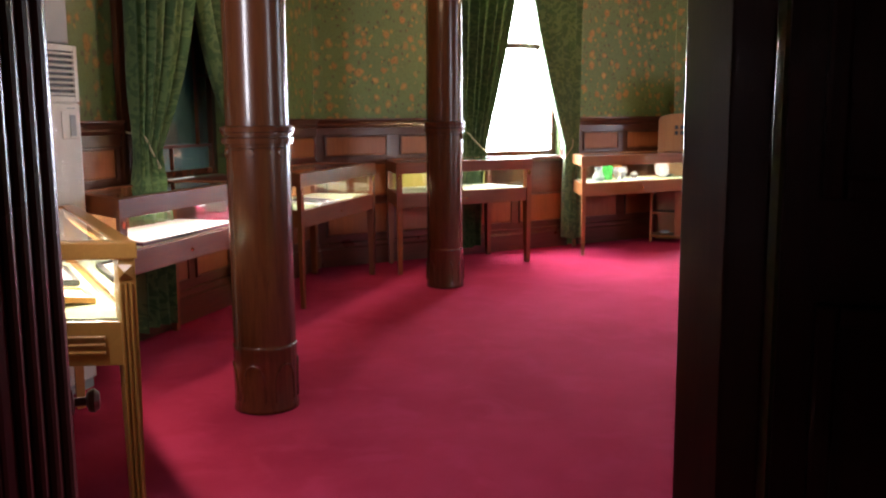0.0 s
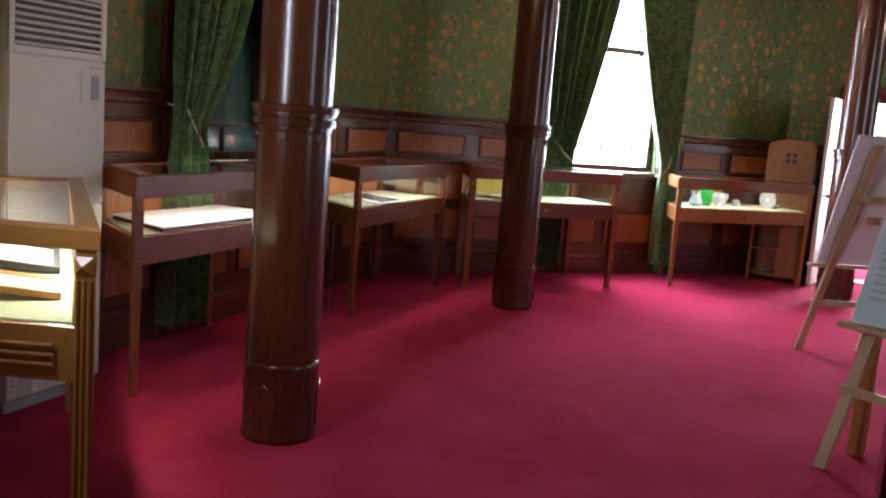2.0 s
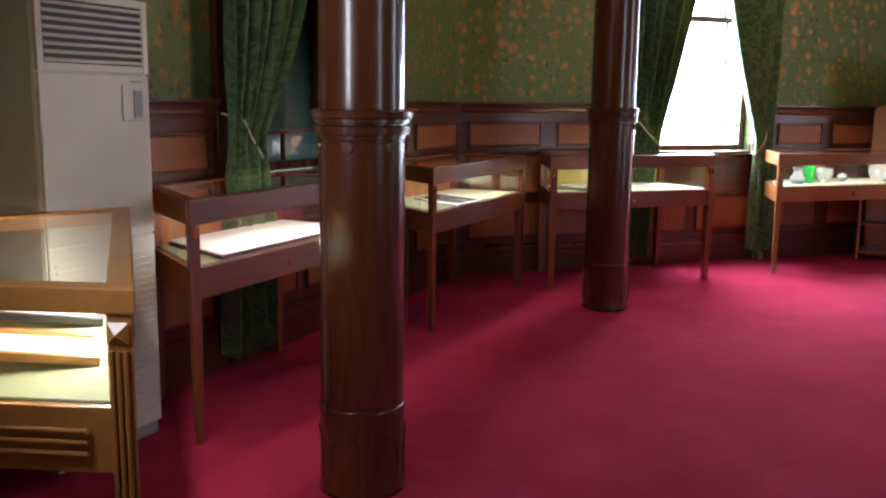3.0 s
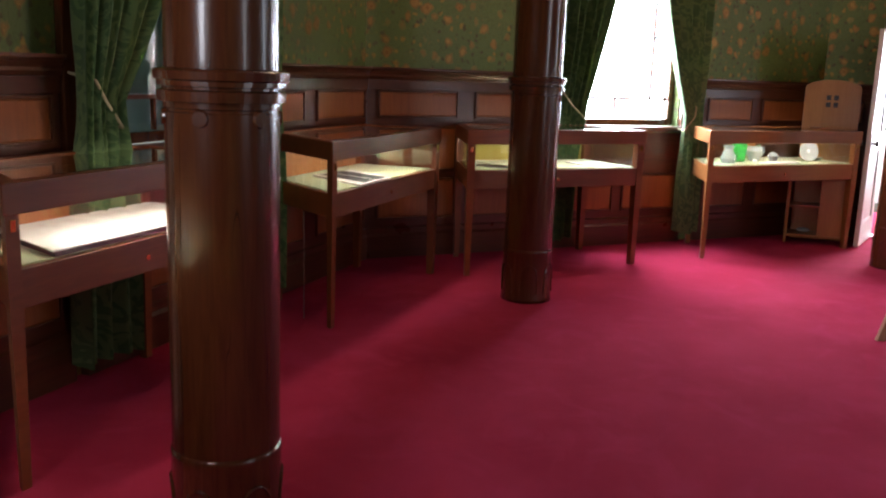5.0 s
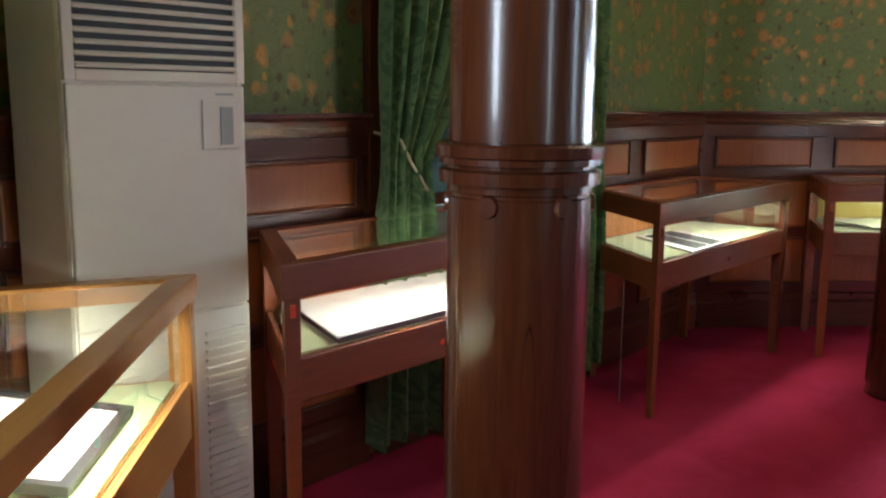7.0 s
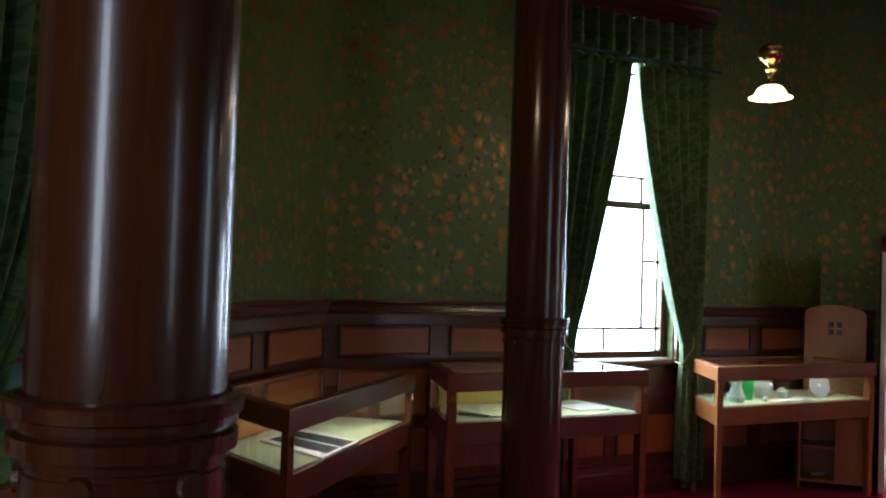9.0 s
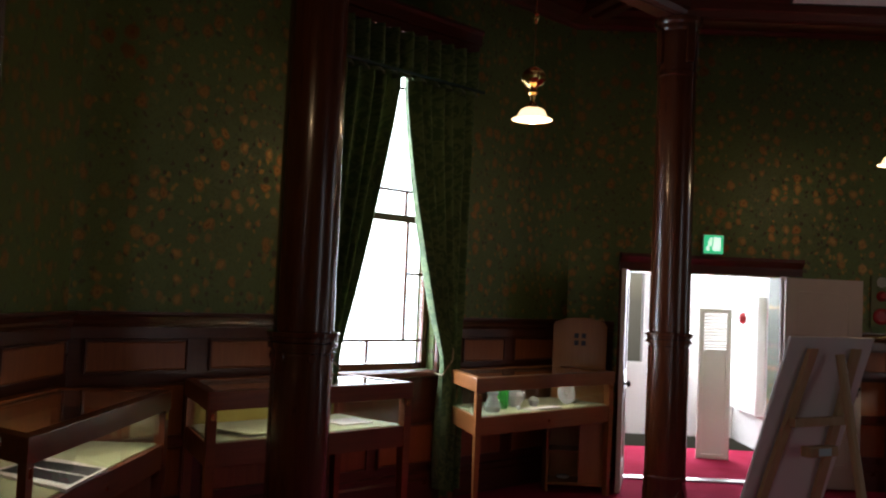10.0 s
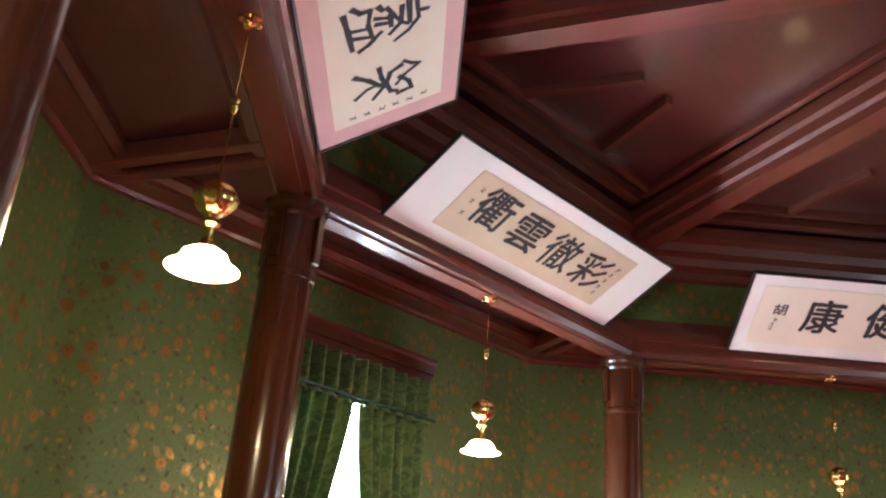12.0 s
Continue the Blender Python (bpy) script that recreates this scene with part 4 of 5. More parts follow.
# ---- exit door, its leaves and the passage behind it ----
door = thing("door_exit", "white double door standing open under a mahogany entablature", "door", side(45), kind="structure")
part("header", extrude_x([(AP - 0.10, 2.085), (AP - 0.10, 2.115), (AP - 0.003, 2.115), (AP - 0.003, 1.955), (AP - 0.045, 1.955), (AP - 0.045, 2.03), (AP - 0.07, 2.06)], -1.86, -0.15), MAHOGANY_FLAT, door)
part("jamb", box(-1.86, -1.802, AP - 0.04, AP + TH + 0.002, 0.0, 1.953, 0.005), MAHOGANY, door)
part("jamb", box(-0.338, -0.28, AP - 0.03, AP + TH + 0.002, 0.0, 1.953, 0.005), WHITE_PAINT, door)
part("threshold", box(-1.80, -0.34, AP + 0.02, AP + 0.14, 0.0, 0.018, 0.005), STEEL, door)


def door_leaf(m, label, knob_x):
    leaf = thing("door_leaf", label, "door", m)
    w, h, t = 0.71, 1.925, 0.04
    bm = bmesh.new()
    for x0, x1, z0, z1 in ((0, 0.11, 0, h), (w - 0.11, w, 0, h), (0.11, w - 0.11, h - 0.12, h), (0.11, w - 0.11, 0.86, 1.0), (0.11, w - 0.11, 0, 0.2)):
        box(x0, x1, 0, t, z0, z1, 0.0, bm)
    part("leaf_frame", bm, LEAF_PAINT, leaf)
    for z0, z1 in ((0.2, 0.86), (1.0, h - 0.12)):
        part("leaf_panel", box(0.11, w - 0.11, 0.013, t - 0.013, z0, z1), LEAF_PAINT, leaf)
        for y0, y1 in ((0.002, 0.0125), (t - 0.0125, t - 0.002)):
            part("panel_bead", frame_bm(0.11, w - 0.11, y0, y1, z0, z1, 0.02, 0.004), LEAF_PAINT, leaf)
    for y, s in ((0.0, -1), (t, 1)):
        plate = part("lock_plate", box(knob_x - 0.022, knob_x + 0.022, min(y, y + s * 0.005), max(y, y + s * 0.005), 0.85, 1.01, 0.002), BLACK, leaf)
        part("door_knob", lathe([(0.0, 0.0), (0.009, 0.0), (0.009, 0.03), (0.024, 0.036), (0.026, 0.05), (0.016, 0.06), (0.0, 0.062)], 16), BLACK, plate, smooth=True, m=pose(knob_x, y, 0.93, -90 * s, 0, 0))
    return leaf


door_leaf(side(45) @ pose(-0.325, AP - 0.112, 0.018), "white panelled door leaf folded back against the wall", 0.66)
door_leaf(side(45) @ pose(-1.80, AP - 0.02, 0.018) @ pose(0, 0, 0, 0, 0, -103), "white panelled door leaf standing open into the room", 0.66)

for word, a0, a1, y0, y1 in (("passage_back", -2.6, 0.9, 8.6, 8.75), ("passage_left", -2.75, -2.6, AP + TH, 8.75), ("passage_right", 0.15, 0.30, AP + TH, 8.6)):
    hole = [(-2.3, -1.0, 0.9, 2.6)] if word == "passage_back" else []
    structure("wall_" + word, wall_bm(a0, a1, y0, y1, 0, 2.9, hole), PLASTER, "white plastered passage wall", side(45), category="wall")
structure("ceiling_passage", box(-2.75, 0.9, AP + TH, 8.75, 2.9, 3.0), PLASTER, "white passage ceiling", side(45), category="ceiling")
shutter = thing("shutter_door", "beige louvred door in the white passage", "door", side(45) @ pose(-0.72, 7.0, 0, 0, 0, -8))
part("door_frame", frame_bm(0, 0.34, 0, 0.04, 0.0, 1.62, 0.05, 0.004), PAPER, shutter)
part("mid_rail", box(0.05, 0.29, 0.002, 0.038, 1.10, 1.18), PAPER, shutter)
part("lower_panel", box(0.05, 0.29, 0.012, 0.028, 0.05, 1.10), PAPER, shutter)
for i in range(11):
    part("slat", box(0.05, 0.29, -0.016, 0.016, -0.004, 0.004), PAPER, shutter, m=pose(0, 0.02, 1.205 + i * 0.034, 35, 0, 0))
cab = thing("hydrant_cabinet", "white steel fire hydrant cabinet with a red lamp and red lettering", "hydrant cabinet", side(45) @ pose(0.148, 8.36, 0.42, 0, 0, -90))
part("cabinet_body", box(0.0, 0.94, -0.10, -0.002, 0, 1.36, 0.006), WHITE_PAINT, cab)
part("upper_plate", box(0.03, 0.91, -0.106, -0.1005, 0.88, 1.33, 0.004), WHITE_PAINT, cab)
cab_door = part("cabinet_door", box(0.03, 0.91, -0.108, -0.1005, 0.03, 0.86, 0.005), WHITE_PAINT, cab)
part("door_pull", box(0.84, 0.87, -0.118, -0.1085, 0.40, 0.52, 0.003), STEEL, cab_door, "steel recessed pull")
for x in (0.28, 0.44, 0.60):
    part("red_lettering", box(x, x + 0.07, -0.1100, -0.1085, 0.56, 0.68), RED_PLASTIC, cab_door, "red lettering")
part("alarm_lamp", lathe([(0.0, 0.0), (0.075, 0.0), (0.07, 0.03), (0.045, 0.06), (0.0, 0.07)], 18), RED_PLASTIC, cab, "red warning lamp", smooth=True, m=pose(0.46, -0.1065, 1.10, 90, 0, 0))


sign = thing("exit_sign", "small green illuminated exit sign above the door", "sign", side(45) @ pose(-0.99, AP - 0.045, 2.14))
part("sign_case", box(-0.095, 0.095, 0.0, 0.04, 0, 0.18, 0.004), WHITE_PAINT, sign)
part("sign_face", box(-0.09, 0.09, -0.003, -0.0005, 0.005, 0.175), SIGN_GREEN, sign)
part("pictogram_door", box(0.0, 0.065, -0.005, -0.0035, 0.03, 0.155), SIGN_WHITE, sign)
part("pictogram_runner", joined(box(-0.05, -0.015, -0.007, -0.0055, 0.075, 0.12), box(-0.035, -0.012, -0.007, -0.0055, 0.128, 0.15), box(-0.065, -0.04, -0.007, -0.0055, 0.03, 0.07), box(-0.012, 0.012, -0.007, -0.0055, 0.04, 0.07)), SIGN_WHITE, sign)

alarm = thing("fire_alarm", "red fire alarm button and lamp on a wall plate", "fire alarm", side(45) @ pose(0.60, AP - 0.003, 1.72))
part("plate", box(-0.10, 0.10, -0.02, 0.0, -0.20, 0.28, 0.004), plain("green_plate", (0.10, 0.14, 0.05), (0.12, 0.16, 0.06), 0.5), alarm)
part("alarm_button", lathe([(0.0, 0.0), (0.078, 0.0), (0.075, 0.018), (0.05, 0.024), (0.045, 0.012), (0.0, 0.012)], 24), RED_PLASTIC, alarm, m=pose(0, -0.0205, -0.10, 90, 0, 0))
part("alarm_lamp", lathe([(0.0, 0.0), (0.05, 0.0), (0.046, 0.02), (0.025, 0.04), (0.0, 0.043)], 20), RED_PLASTIC, alarm, smooth=True, m=pose(0, -0.0205, 0.09, 90, 0, 0))
part("speaker", lathe([(0.0, 0.0), (0.05, 0.0), (0.05, 0.006), (0.0, 0.008)], 20), AC_GREY, alarm, m=pose(0, -0.0205, 0.22, 90, 0, 0))


# ---- entry doorway: casing, open leaf ----
entry = thing("door_entry", "dark mahogany doorway casing with chamfered and reeded posts", "door", ENTRY, kind="structure")
part("post", prism([(1.952, 4.25), (2.08, 4.25), (2.08, 4.29), (2.012, 4.377), (1.952, 4.377)], 0, 2.448, 0.004), JAMB_WOOD, entry)
part("post", prism([(3.262, 4.30), (3.36, 4.30), (3.36, 4.50), (3.262, 4.50)], 0, 2.448, 0.01), DARK_LEAF, entry)
for x in range(8):
    part("reed", rod((3.275 + 0.026 * x, 4.512, 0.0), (3.275 + 0.026 * x, 4.512, 2.5), 0.0135, 10), DARK_LEAF, entry, smooth=True)
for y in (4.33, 4.37, 4.41, 4.45):
    part("reed", rod((3.262, y, 0.0), (3.262, y, 2.445), 0.014, 10), DARK_LEAF, entry, smooth=True)
part("lintel", box(1.90, 3.42, D_ENTRY - 0.04, D_ENTRY + 0.20, 2.452, 2.60, 0.012), DARK_LEAF, entry)
dark_panel = thing("wall_panelling", "near-black panelled lobby side of the partition", "panelling", ENTRY, kind="structure")
part("panel_back", box(-0.8, 1.945, D_ENTRY + 0.163, D_ENTRY + 0.18, 0, 3.19), DARK_LEAF, dark_panel)
part("panel_back", box(3.47, 4.69, D_ENTRY + 0.163, D_ENTRY + 0.18, 0, 3.19), DARK_LEAF, dark_panel)
for x0, x1 in ((1.12, 1.90), (0.2, 1.0)):
    for z0, z1 in ((0.15, 1.22), (1.36, 2.5)):
        part("panel_bead", frame_bm(x0, x1, D_ENTRY + 0.181, D_ENTRY + 0.20, z0, z1, 0.03, 0.006), DARK_LEAF, dark_panel)

leaf = thing("entry_door_leaf", "dark mahogany panelled door leaf opened inwards, with a round knob", "door", ENTRY @ pose(3.315, 4.285, 0.012) @ pose(0, 0, 0, 0, 0, -53.5))
w, h, t = 0.40, 2.42, 0.045
bm = bmesh.new()
for x0, x1, z0, z1 in ((0, 0.10, 0, h), (w - 0.10, w, 0, h), (0.10, w - 0.10, h - 0.12, h), (0.10, w - 0.10, 0.72, 0.86), (0.10, w - 0.10, 0, 0.2)):
    box(x0, x1, 0, t, z0, z1, 0.0, bm)
part("leaf_frame", bm, DARK_LEAF, leaf)
for z0, z1 in ((0.2, 0.72), (0.86, h - 0.12)):
    part("leaf_panel", box(0.10, w - 0.10, 0.014, t - 0.014, z0, z1), PANEL, leaf)
    for y0, y1 in ((-0.008, 0.0135), (t - 0.0135, t + 0.008)):
        part("panel_bead", frame_bm(0.10, w - 0.10, y0, y1, z0, z1, 0.03, 0.007), DARK_LEAF, leaf)
for x in (0.02, 0.05, 0.34, 0.37):
    part("reed", rod((x, -0.002, 0.0), (x, -0.002, h), 0.011, 10), DARK_LEAF, leaf, smooth=True)
for y, s in ((0.0, -1), (t, 1)):
    part("door_knob", lathe([(0.0, 0.0), (0.03, 0.0), (0.03, 0.006), (0.011, 0.01), (0.011, 0.035), (0.026, 0.041), (0.030, 0.054), (0.02, 0.066), (0.0, 0.068)], 18), DARK_LEAF, leaf, smooth=True, m=pose(0.31, y + s * 0.012, 0.785, -90 * s, 0, 0))


# ---- corner cabinet with an arched back ----
cabinet = thing("rack_cabinet", "light brown wooden rack with an arched back and open shelves", "cabinet", side(45) @ pose(-2.26, 5.14, 0))
bm = bmesh.new()
pts = [(-0.24, 0.0), (0.24, 0.0)] + [(0.24 * math.cos(u), 1.42 + 0.075 * math.sin(u)) for u in [math.pi * i / 16 for i in range(17)]]
arch = [Vector((x, z)) for x, z in pts]
f = [bm.verts.new((p.x, 0.10, p.y)) for p in arch]
g = [bm.verts.new((p.x, 0.125, p.y)) for p in arch]
bm.faces.new(f)
bm.faces.new(g[::-1])
for i in range(len(f)):
    j = (i + 1) % len(f)
    bm.faces.new((f[i], g[i], g[j], f[j]))
bmesh.ops.recalc_face_normals(bm, faces=bm.faces[:])
part("back_board", bm, CABINET_WOOD, cabinet)
# black plates on the uncut board stand in for the shade of square openings
for x in (-0.052, 0.012):
    for z in (1.245, 1.31):
        part("opening_shade", box(x, x + 0.04, 0.094, 0.099, z, z + 0.045), BLACK, cabinet, "black square put in for the shade of an opening")
for x0 in (-0.30, 0.215):
    part("side_board", box(x0, x0 + 0.025, -0.20, 0.098, 0.0, 0.62, 0.004), CABINET_WOOD, cabinet)
for z in (0.06, 0.33, 0.60):
    part("shelf", box(-0.274, 0.214, -0.19, 0.098, z, z + 0.022), CABINET_WOOD, cabinet)
part("front_door", box(-0.02, 0.212, -0.198, -0.18, 0.085, 0.598, 0.004), CABINET_WOOD, cabinet)
bm = bmesh.new()
bmesh.ops.create_icosphere(bm, subdivisions=2, radius=0.04, matrix=Matrix.Translation((-0.13, -0.05, 0.107)) @ Matrix.Diagonal((1.6, 0.8, 0.6, 1)))
parcel = part("crumpled_wrapper", bm, FROST_GLASS, None, smooth=True, m=cabinet.matrix_world.copy())
tagged(parcel, "small pale crumpled wrapper lying on the rack's shelf", "wrapper")


# ---- easels ----
def easel(x, y, az, label, front):
    """Front faces az; the two front legs and the board lean back."""
    c = thing("easel", label, "easel", pose(x, y, 0, 0, 0, az + 90), "display easels")
    lean = 0.33

    def at(a, z, off=0.0):
        return (a, lean * z - off, z)

    for a0, a1 in ((-0.24, -0.15), (0.24, 0.16)):
        p, q = Vector(at(a0, 0)), Vector(at(a1, 1.475))
        bm = bmesh.new()
        rings = []
        for v in (p, q):
            rings.append([bm.verts.new(v + Vector(o)) for o in ((-0.026, -0.012, 0), (0.026, -0.012, 0), (0.026, 0.012, 0), (-0.026, 0.012, 0))])
        for t in range(4):
            bm.faces.new((rings[0][t], rings[0][(t + 1) % 4], rings[1][(t + 1) % 4], rings[1][t]))
        bm.faces.new(rings[0][::-1])
        bm.faces.new(rings[1])
        bmesh.ops.recalc_face_normals(bm, faces=bm.faces[:])
        part("front_leg", bm, PINE, c)
    part("rear_leg", rod((0, 0.80, 0.0), (0, lean * 1.45 + 0.03, 1.45), 0.022, 8), PINE, c)
    block = part("hinge_block", box(-0.10, 0.10, lean * 0.98 + 0.055, lean * 0.98 + 0.115, 0.955, 1.005, 0.006), PINE, c)
    part("paper_label", box(-0.045, 0.045, lean * 0.98 + 0.1155, lean * 0.98 + 0.117, 0.962, 0.998), BLUE_PRINT, block, "pale blue paper label")
    if front:
        for a in (-0.265, 0.265):
            part("prop_leg", prism([(a - 0.035, 0.295), (a + 0.035, 0.295), (a + 0.035, 0.34), (a - 0.035, 0.34)], 0.0, 0.66, 0.006), CABINET_WOOD, c, "brown wooden prop leg")
        part("prop_rail", box(-0.30, 0.30, 0.235, 0.29, 0.60, 0.65, 0.005), CABINET_WOOD, c, "brown wooden prop rail")
    part("cross_bar", box(-0.25, 0.25, lean * 0.36 - 0.03, lean * 0.36 - 0.013, 0.34, 0.38), PINE, c)
    part("upper_bar", box(-0.19, 0.19, lean * 1.12 + 0.014, lean * 1.12 + 0.05, 1.10, 1.14), PINE, c)
    part("ledge", box(-0.34, 0.34, lean * 0.64 - 0.075, lean * 0.64 - 0.014, 0.625, 0.65, 0.004), PINE, c)
    return c


def board(x, y, az, label, marks):
    tilt = math.degrees(math.atan(0.33))
    m = pose(x, y, 0, 0, 0, az + 90) @ pose(0, 0.33 * 0.655 - 0.035, 0.655) @ pose(0, 0, 0, -tilt, 0, 0)
    b = thing("display_board", label, "board", m)
    part("panel", box(-0.30, 0.30, -0.008, 0.008, 0, 0.92, 0.002), WHITE_PAINT, b)
    if marks:
        part("printed_sheet", box(-0.29, 0.29, -0.0105, -0.0085, 0.01, 0.91), BLUE_PRINT, b)
        bm = bmesh.new()
        for i in range(20):
            box(-0.25, 0.10 + 0.14 * random.Random(i).random(), -0.0125, -0.0108, 0.80 - 0.036 * i, 0.812 - 0.036 * i, 0.0, bm)
        part("small_writing", bm, GREY_PRINT, b)
    return b


easel(0.034, 2.60, 75, "pale pine easel holding a white board", False)
board(0.034, 2.60, 75, "plain white display board leaning on a pine easel", False)
easel(-1.848, 0.584, 190, "pale pine easel with a text board", True)
board(-1.848, 0.584, 190, "pale blue text board leaning on a pine easel", True)


# ---- things in the cases ----
def slab(name, label, category, n, pts, z0, z1, mat, tilt=0.0):
    return tagged(part(name, prism(pts, z0, z1), mat, None, label, m=side(n)), category=category)


FELT = 0.7715
sheet1 = slab("paper_sheet", "broad white sheet with faint print on the felt", "paper", 135, [(-1.50, 5.00), (-0.42, 5.00), (-0.42, 5.46), (-1.30, 5.48)], FELT + 0.02, FELT + 0.025, PAPER)
bm = bmesh.new()
for i in range(9):
    rng = random.Random(40 + i)
    for kx in range(5):
        x = -1.20 + 0.15 * kx + rng.uniform(0, 0.03)
        box(x, x + rng.uniform(0.05, 0.12), 5.13 + 0.033 * i, 5.138 + 0.033 * i, FELT + 0.0253, FELT + 0.0258, 0.0, bm)
part("faint_print", bm, plain("faint_print", (0.52, 0.47, 0.45), (0.60, 0.55, 0.52), 0.8), sheet1, "faint grey print")
slab("sheet_support", "thin dark card under the broad white sheet", "card", 135, [(-1.49, 5.005), (-0.43, 5.005), (-0.43, 5.455), (-1.30, 5.475)], FELT, FELT + 0.019, BLACK)
album = slab("photo_sheet", "white card with two dark photographs on the felt", "photograph", 135, [(0.84, 4.95), (1.30, 4.96), (1.50, 5.34), (1.12, 5.42)], FELT, FELT + 0.012, PAPER)
for u in (0.12, 0.52):
    part("photograph", prism([(0.84 + 0.46 * u + 0.04, 4.975), (0.84 + 0.46 * (u + 0.33) + 0.04, 4.98), (1.12 + 0.38 * (u + 0.33) - 0.03, 5.36), (1.12 + 0.38 * u - 0.03, 5.375)], FELT + 0.0125, FELT + 0.0145), INK, album, "dark photograph")
book = thing("open_booklet", "open pale green booklet lying on the felt", "booklet", side(90) @ pose(-1.40, 5.08, FELT + 0.004, 0, 0, 20))
for sgn in (-1, 1):
    part("page", box(0 if sgn > 0 else -0.21, 0.21 if sgn > 0 else 0, -0.15, 0.15, 0, 0.006), LINING, book, m=pose(0, 0, 0, 0, -5 * sgn, 0))
slab("pale_card", "pale card leaning flat in the display case", "card", 90, [(-0.78, 5.0), (-0.52, 5.0), (-0.50, 5.22), (-0.80, 5.22)], FELT, FELT + 0.01, PAPER)


def turned(name, label, category, n, a, d, prof, mat, seg=28, lobes=0):
    bm = lathe(prof, seg)
    if lobes:
        for v in bm.verts:
            k_ = 1 + 0.05 * math.cos(lobes * math.atan2(v.co.y, v.co.x))
            v.co.x *= k_
            v.co.y *= k_
    ob = part(name, bm, mat, None, label, True, side(n) @ pose(a, d, FELT))
    return tagged(ob, category=category)


turned("glass_tumbler", "tall bright green glass tumbler on the felt", "glass", 90, 0.90, 5.14, [(0.0, 0.0), (0.050, 0.0), (0.054, 0.02), (0.060, 0.16), (0.056, 0.16), (0.048, 0.02), (0.0, 0.018)], GREEN_GLASS)
turned("glass_vase", "frosted white glass vase on the felt", "vase", 90, 0.70, 5.05, [(0.0, 0.0), (0.055, 0.0), (0.068, 0.04), (0.045, 0.09), (0.035, 0.12), (0.052, 0.15), (0.046, 0.15), (0.028, 0.12), (0.0, 0.03)], FROST_GLASS, lobes=6)
turned("glass_bowl", "frosted lobed glass bowl on the felt", "bowl", 90, 1.10, 5.17, [(0.0, 0.0), (0.045, 0.0), (0.05, 0.015), (0.085, 0.09), (0.075, 0.13), (0.068, 0.128), (0.074, 0.09), (0.04, 0.02), (0.0, 0.018)], FROST_GLASS, lobes=8)
turned("glass_dish", "small frosted glass dish on the felt", "dish", 90, 1.27, 5.12, [(0.0, 0.0), (0.03, 0.0), (0.05, 0.05), (0.03, 0.075), (0.01, 0.085), (0.0, 0.085)], FROST_GLASS)
turned("brass_stopper", "small shiny stopper beside the tumbler", "stopper", 90, 0.96, 5.01, [(0.0, 0.0), (0.016, 0.0), (0.02, 0.02), (0.012, 0.035), (0.0, 0.038)], STEEL)
slab("caption_strip", "long white caption card in front of the glassware", "card", 90, [(1.02, 4.93), (1.40, 4.93), (1.40, 5.02), (1.02, 5.02)], FELT, FELT + 0.012, PAPER)
card = part("orange_card", box(1.16, 1.36, 5.44, 5.446, 0, 0.16, 0.001), plain("orange_card", (0.46, 0.17, 0.04), (0.54, 0.22, 0.06), 0.7), None, "plain orange card standing behind the glassware", m=side(90) @ pose(0, 0, FELT))
tagged(card, category="card")
plate = thing("glass_plate", "round cut glass plate standing upright on the felt", "plate", side(90) @ pose(1.63, 5.08, FELT + 0.0915) @ pose(0, 0, 0, 78, 0, -18))
part("dish", lathe([(0.0, 0.0), (0.037, 0.0), (0.055, 0.010), (0.088, 0.019), (0.090, 0.023), (0.055, 0.015), (0.0, 0.008)], 36), FROST_GLASS, plate, smooth=True)
part("hub", lathe([(0.0, 0.009), (0.016, 0.012), (0.012, 0.02), (0.0, 0.022)], 16), STEEL, plate, smooth=True)
turned("glass_saucer", "pale glass saucer leaning at the case's end", "saucer", 90, 1.80, 5.15, [(0.0, 0.0), (0.04, 0.0), (0.075, 0.03), (0.07, 0.032), (0.0, 0.01)], FROST_GLASS)


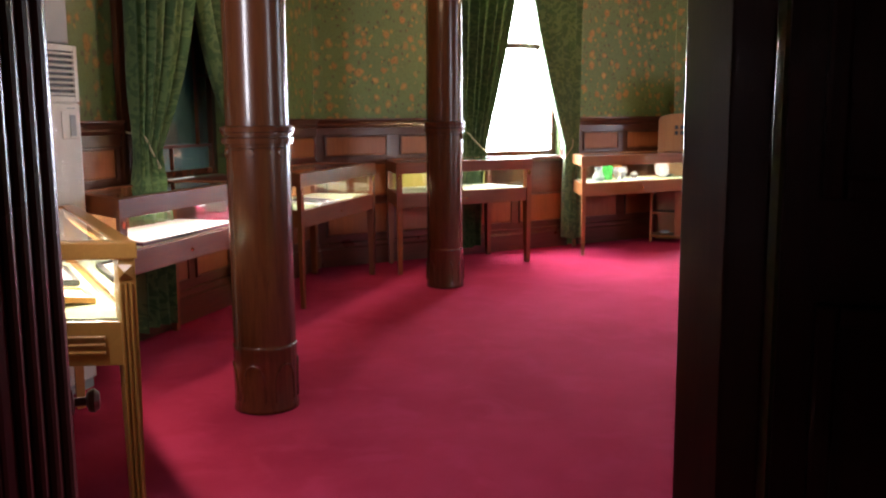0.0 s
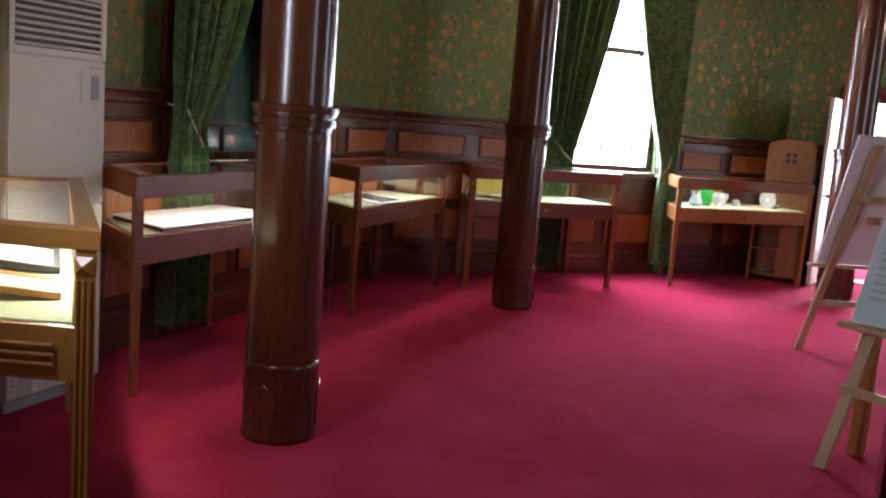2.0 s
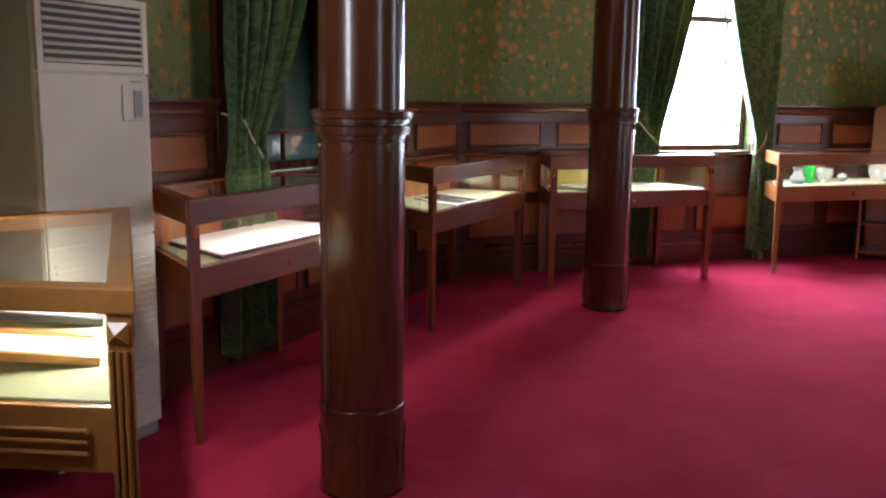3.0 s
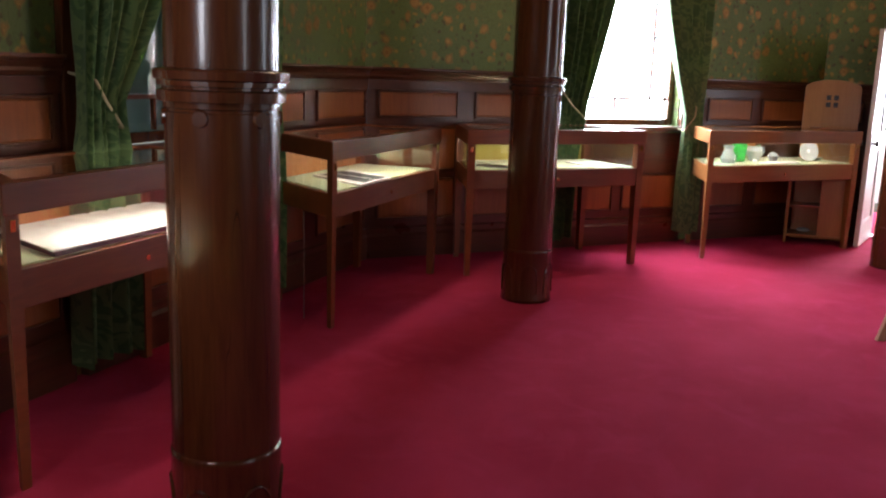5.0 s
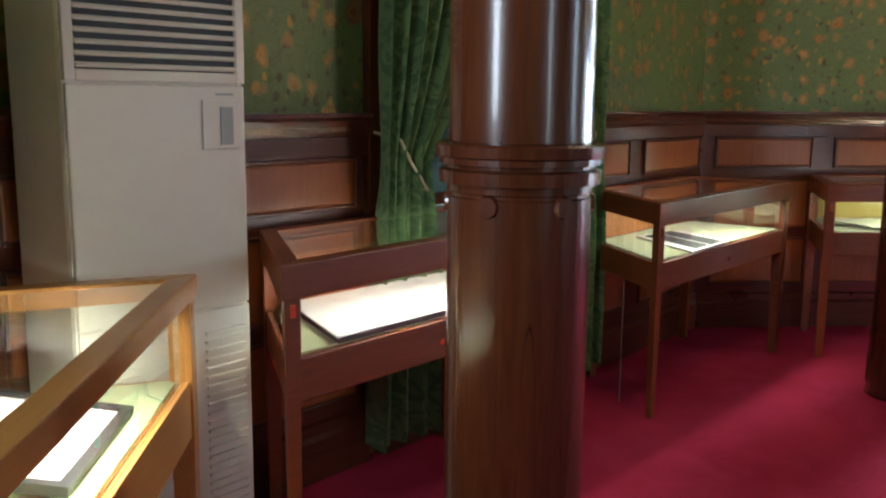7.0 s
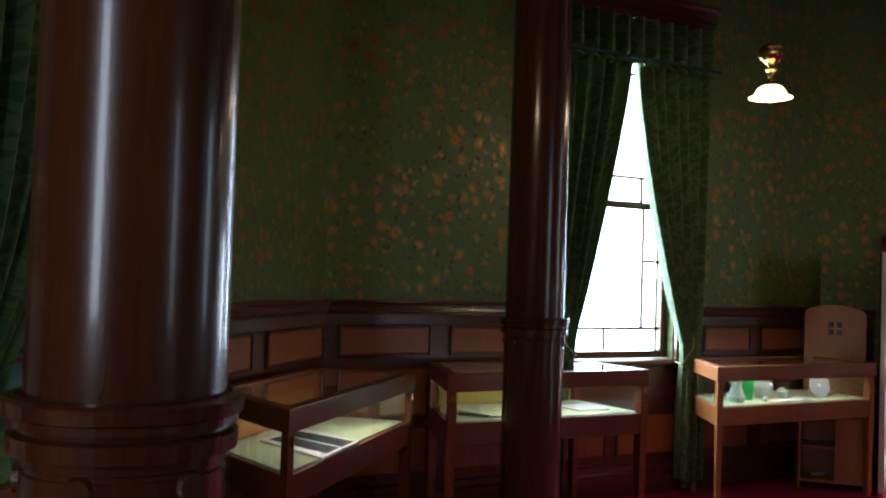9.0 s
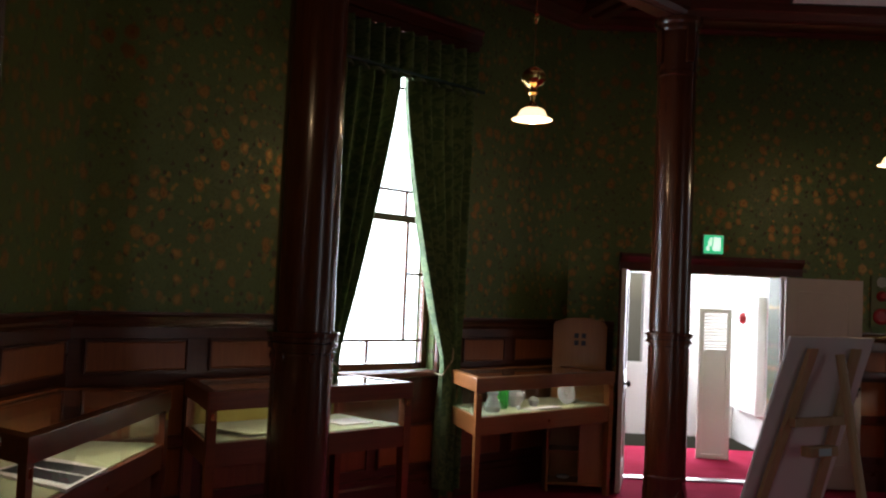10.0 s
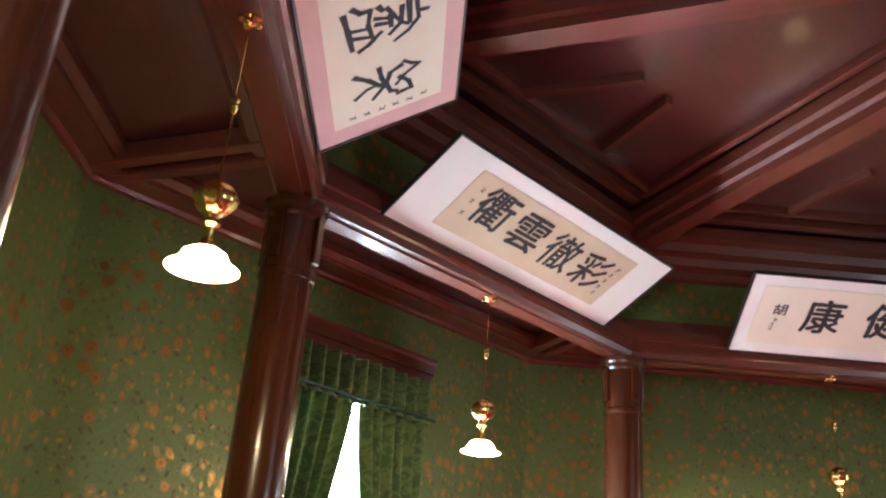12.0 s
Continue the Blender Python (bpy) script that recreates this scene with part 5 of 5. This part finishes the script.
def picture(n, a, d, w, h, timber, label, turn, slope):
    p = thing("framed_paper", label, "picture frame", side(n) @ pose(a, d, 0.768, 0, 0, turn) @ pose(0, 0, 0, slope, 0, 0))
    bm = bmesh.new()
    for q in ((0, w, 0, 0.024), (0, w, h - 0.024, h), (0, 0.024, 0.024, h - 0.024), (w - 0.024, w, 0.024, h - 0.024)):
        box(q[0], q[1], q[2], q[3], 0, 0.022, 0.0, bm)
    part("frame", bm, timber, p)
    part("paper", box(0.02, w - 0.02, 0.02, h - 0.02, 0.004, 0.012), PAPER, p)
    bm = bmesh.new()
    for i in range(6):
        box(0.08, w - 0.10 - 0.02 * (i % 3), h - 0.09 - 0.03 * i, h - 0.084 - 0.03 * i, 0.0122, 0.0132, 0.0, bm)
    part("small_writing", bm, GREY_PRINT, p)
    return p


# outlines in the case's own frame: x along the wall, y towards it
picture(180, 0.98, 5.06, 0.26, 0.34, OAK, "small light oak frame with a printed paper", 0, 8)
picture(180, 1.42, 5.06, 0.46, 0.34, BLACK, "dark wooden frame with a printed paper", 0, 8)

# fluting and rosettes on the oak case
nc_end = Vector((0.86 - 0.60, 5.54 - 4.965)).normalized()
ang = math.degrees(math.atan2(nc_end.y, nc_end.x))
trim_m = pose(0.606, 4.972, 0, 0, 0, ang)
for off in (0.006, 0.52):
    for i in range(3):
        part("flute", rod((off + 0.014 + i * 0.017, 0.001, 0.05), (off + 0.014 + i * 0.017, 0.001, 0.90), 0.006, 8), OAK, NC, m=trim_m)
    bm = bmesh.new()
    v = [bm.verts.new(p) for p in ((off + 0.004, 0, 0.915), (off + 0.056, 0, 0.915), (off + 0.056, 0, 0.967), (off + 0.004, 0, 0.967), (off + 0.03, 0.018, 0.941))]
    for q in ((0, 1, 4), (1, 2, 4), (2, 3, 4), (3, 0, 4), (3, 2, 1, 0)):
        bm.faces.new([v[i] for i in q])
    bmesh.ops.recalc_face_normals(bm, faces=bm.faces[:])
    part("rosette", bm, OAK, NC, m=trim_m)
for i in range(3):
    part("apron_ridge", rod((0.12, 0.0, 0.65 + 0.028 * i), (0.50, 0.0, 0.65 + 0.028 * i), 0.007, 8), OAK, NC, m=trim_m)

display_case(45, 0.62, 2.2, 0.62, 2.0, 4.85, 5.53, "glazed chestnut display case beside the exit door", lamp=5)

cable = part("power_cable", rod((0, 0, 0.0), (0.006, 0.004, 0.20), 0.002, 8, rod((0.006, 0.004, 0.20), (-0.004, 0.0, 0.632), 0.002, 8)), AC_GREY, None, "thin grey power cable hanging under a display case", m=side(135) @ pose(0.62, 5.20, 0))
tagged(cable, category="cable")
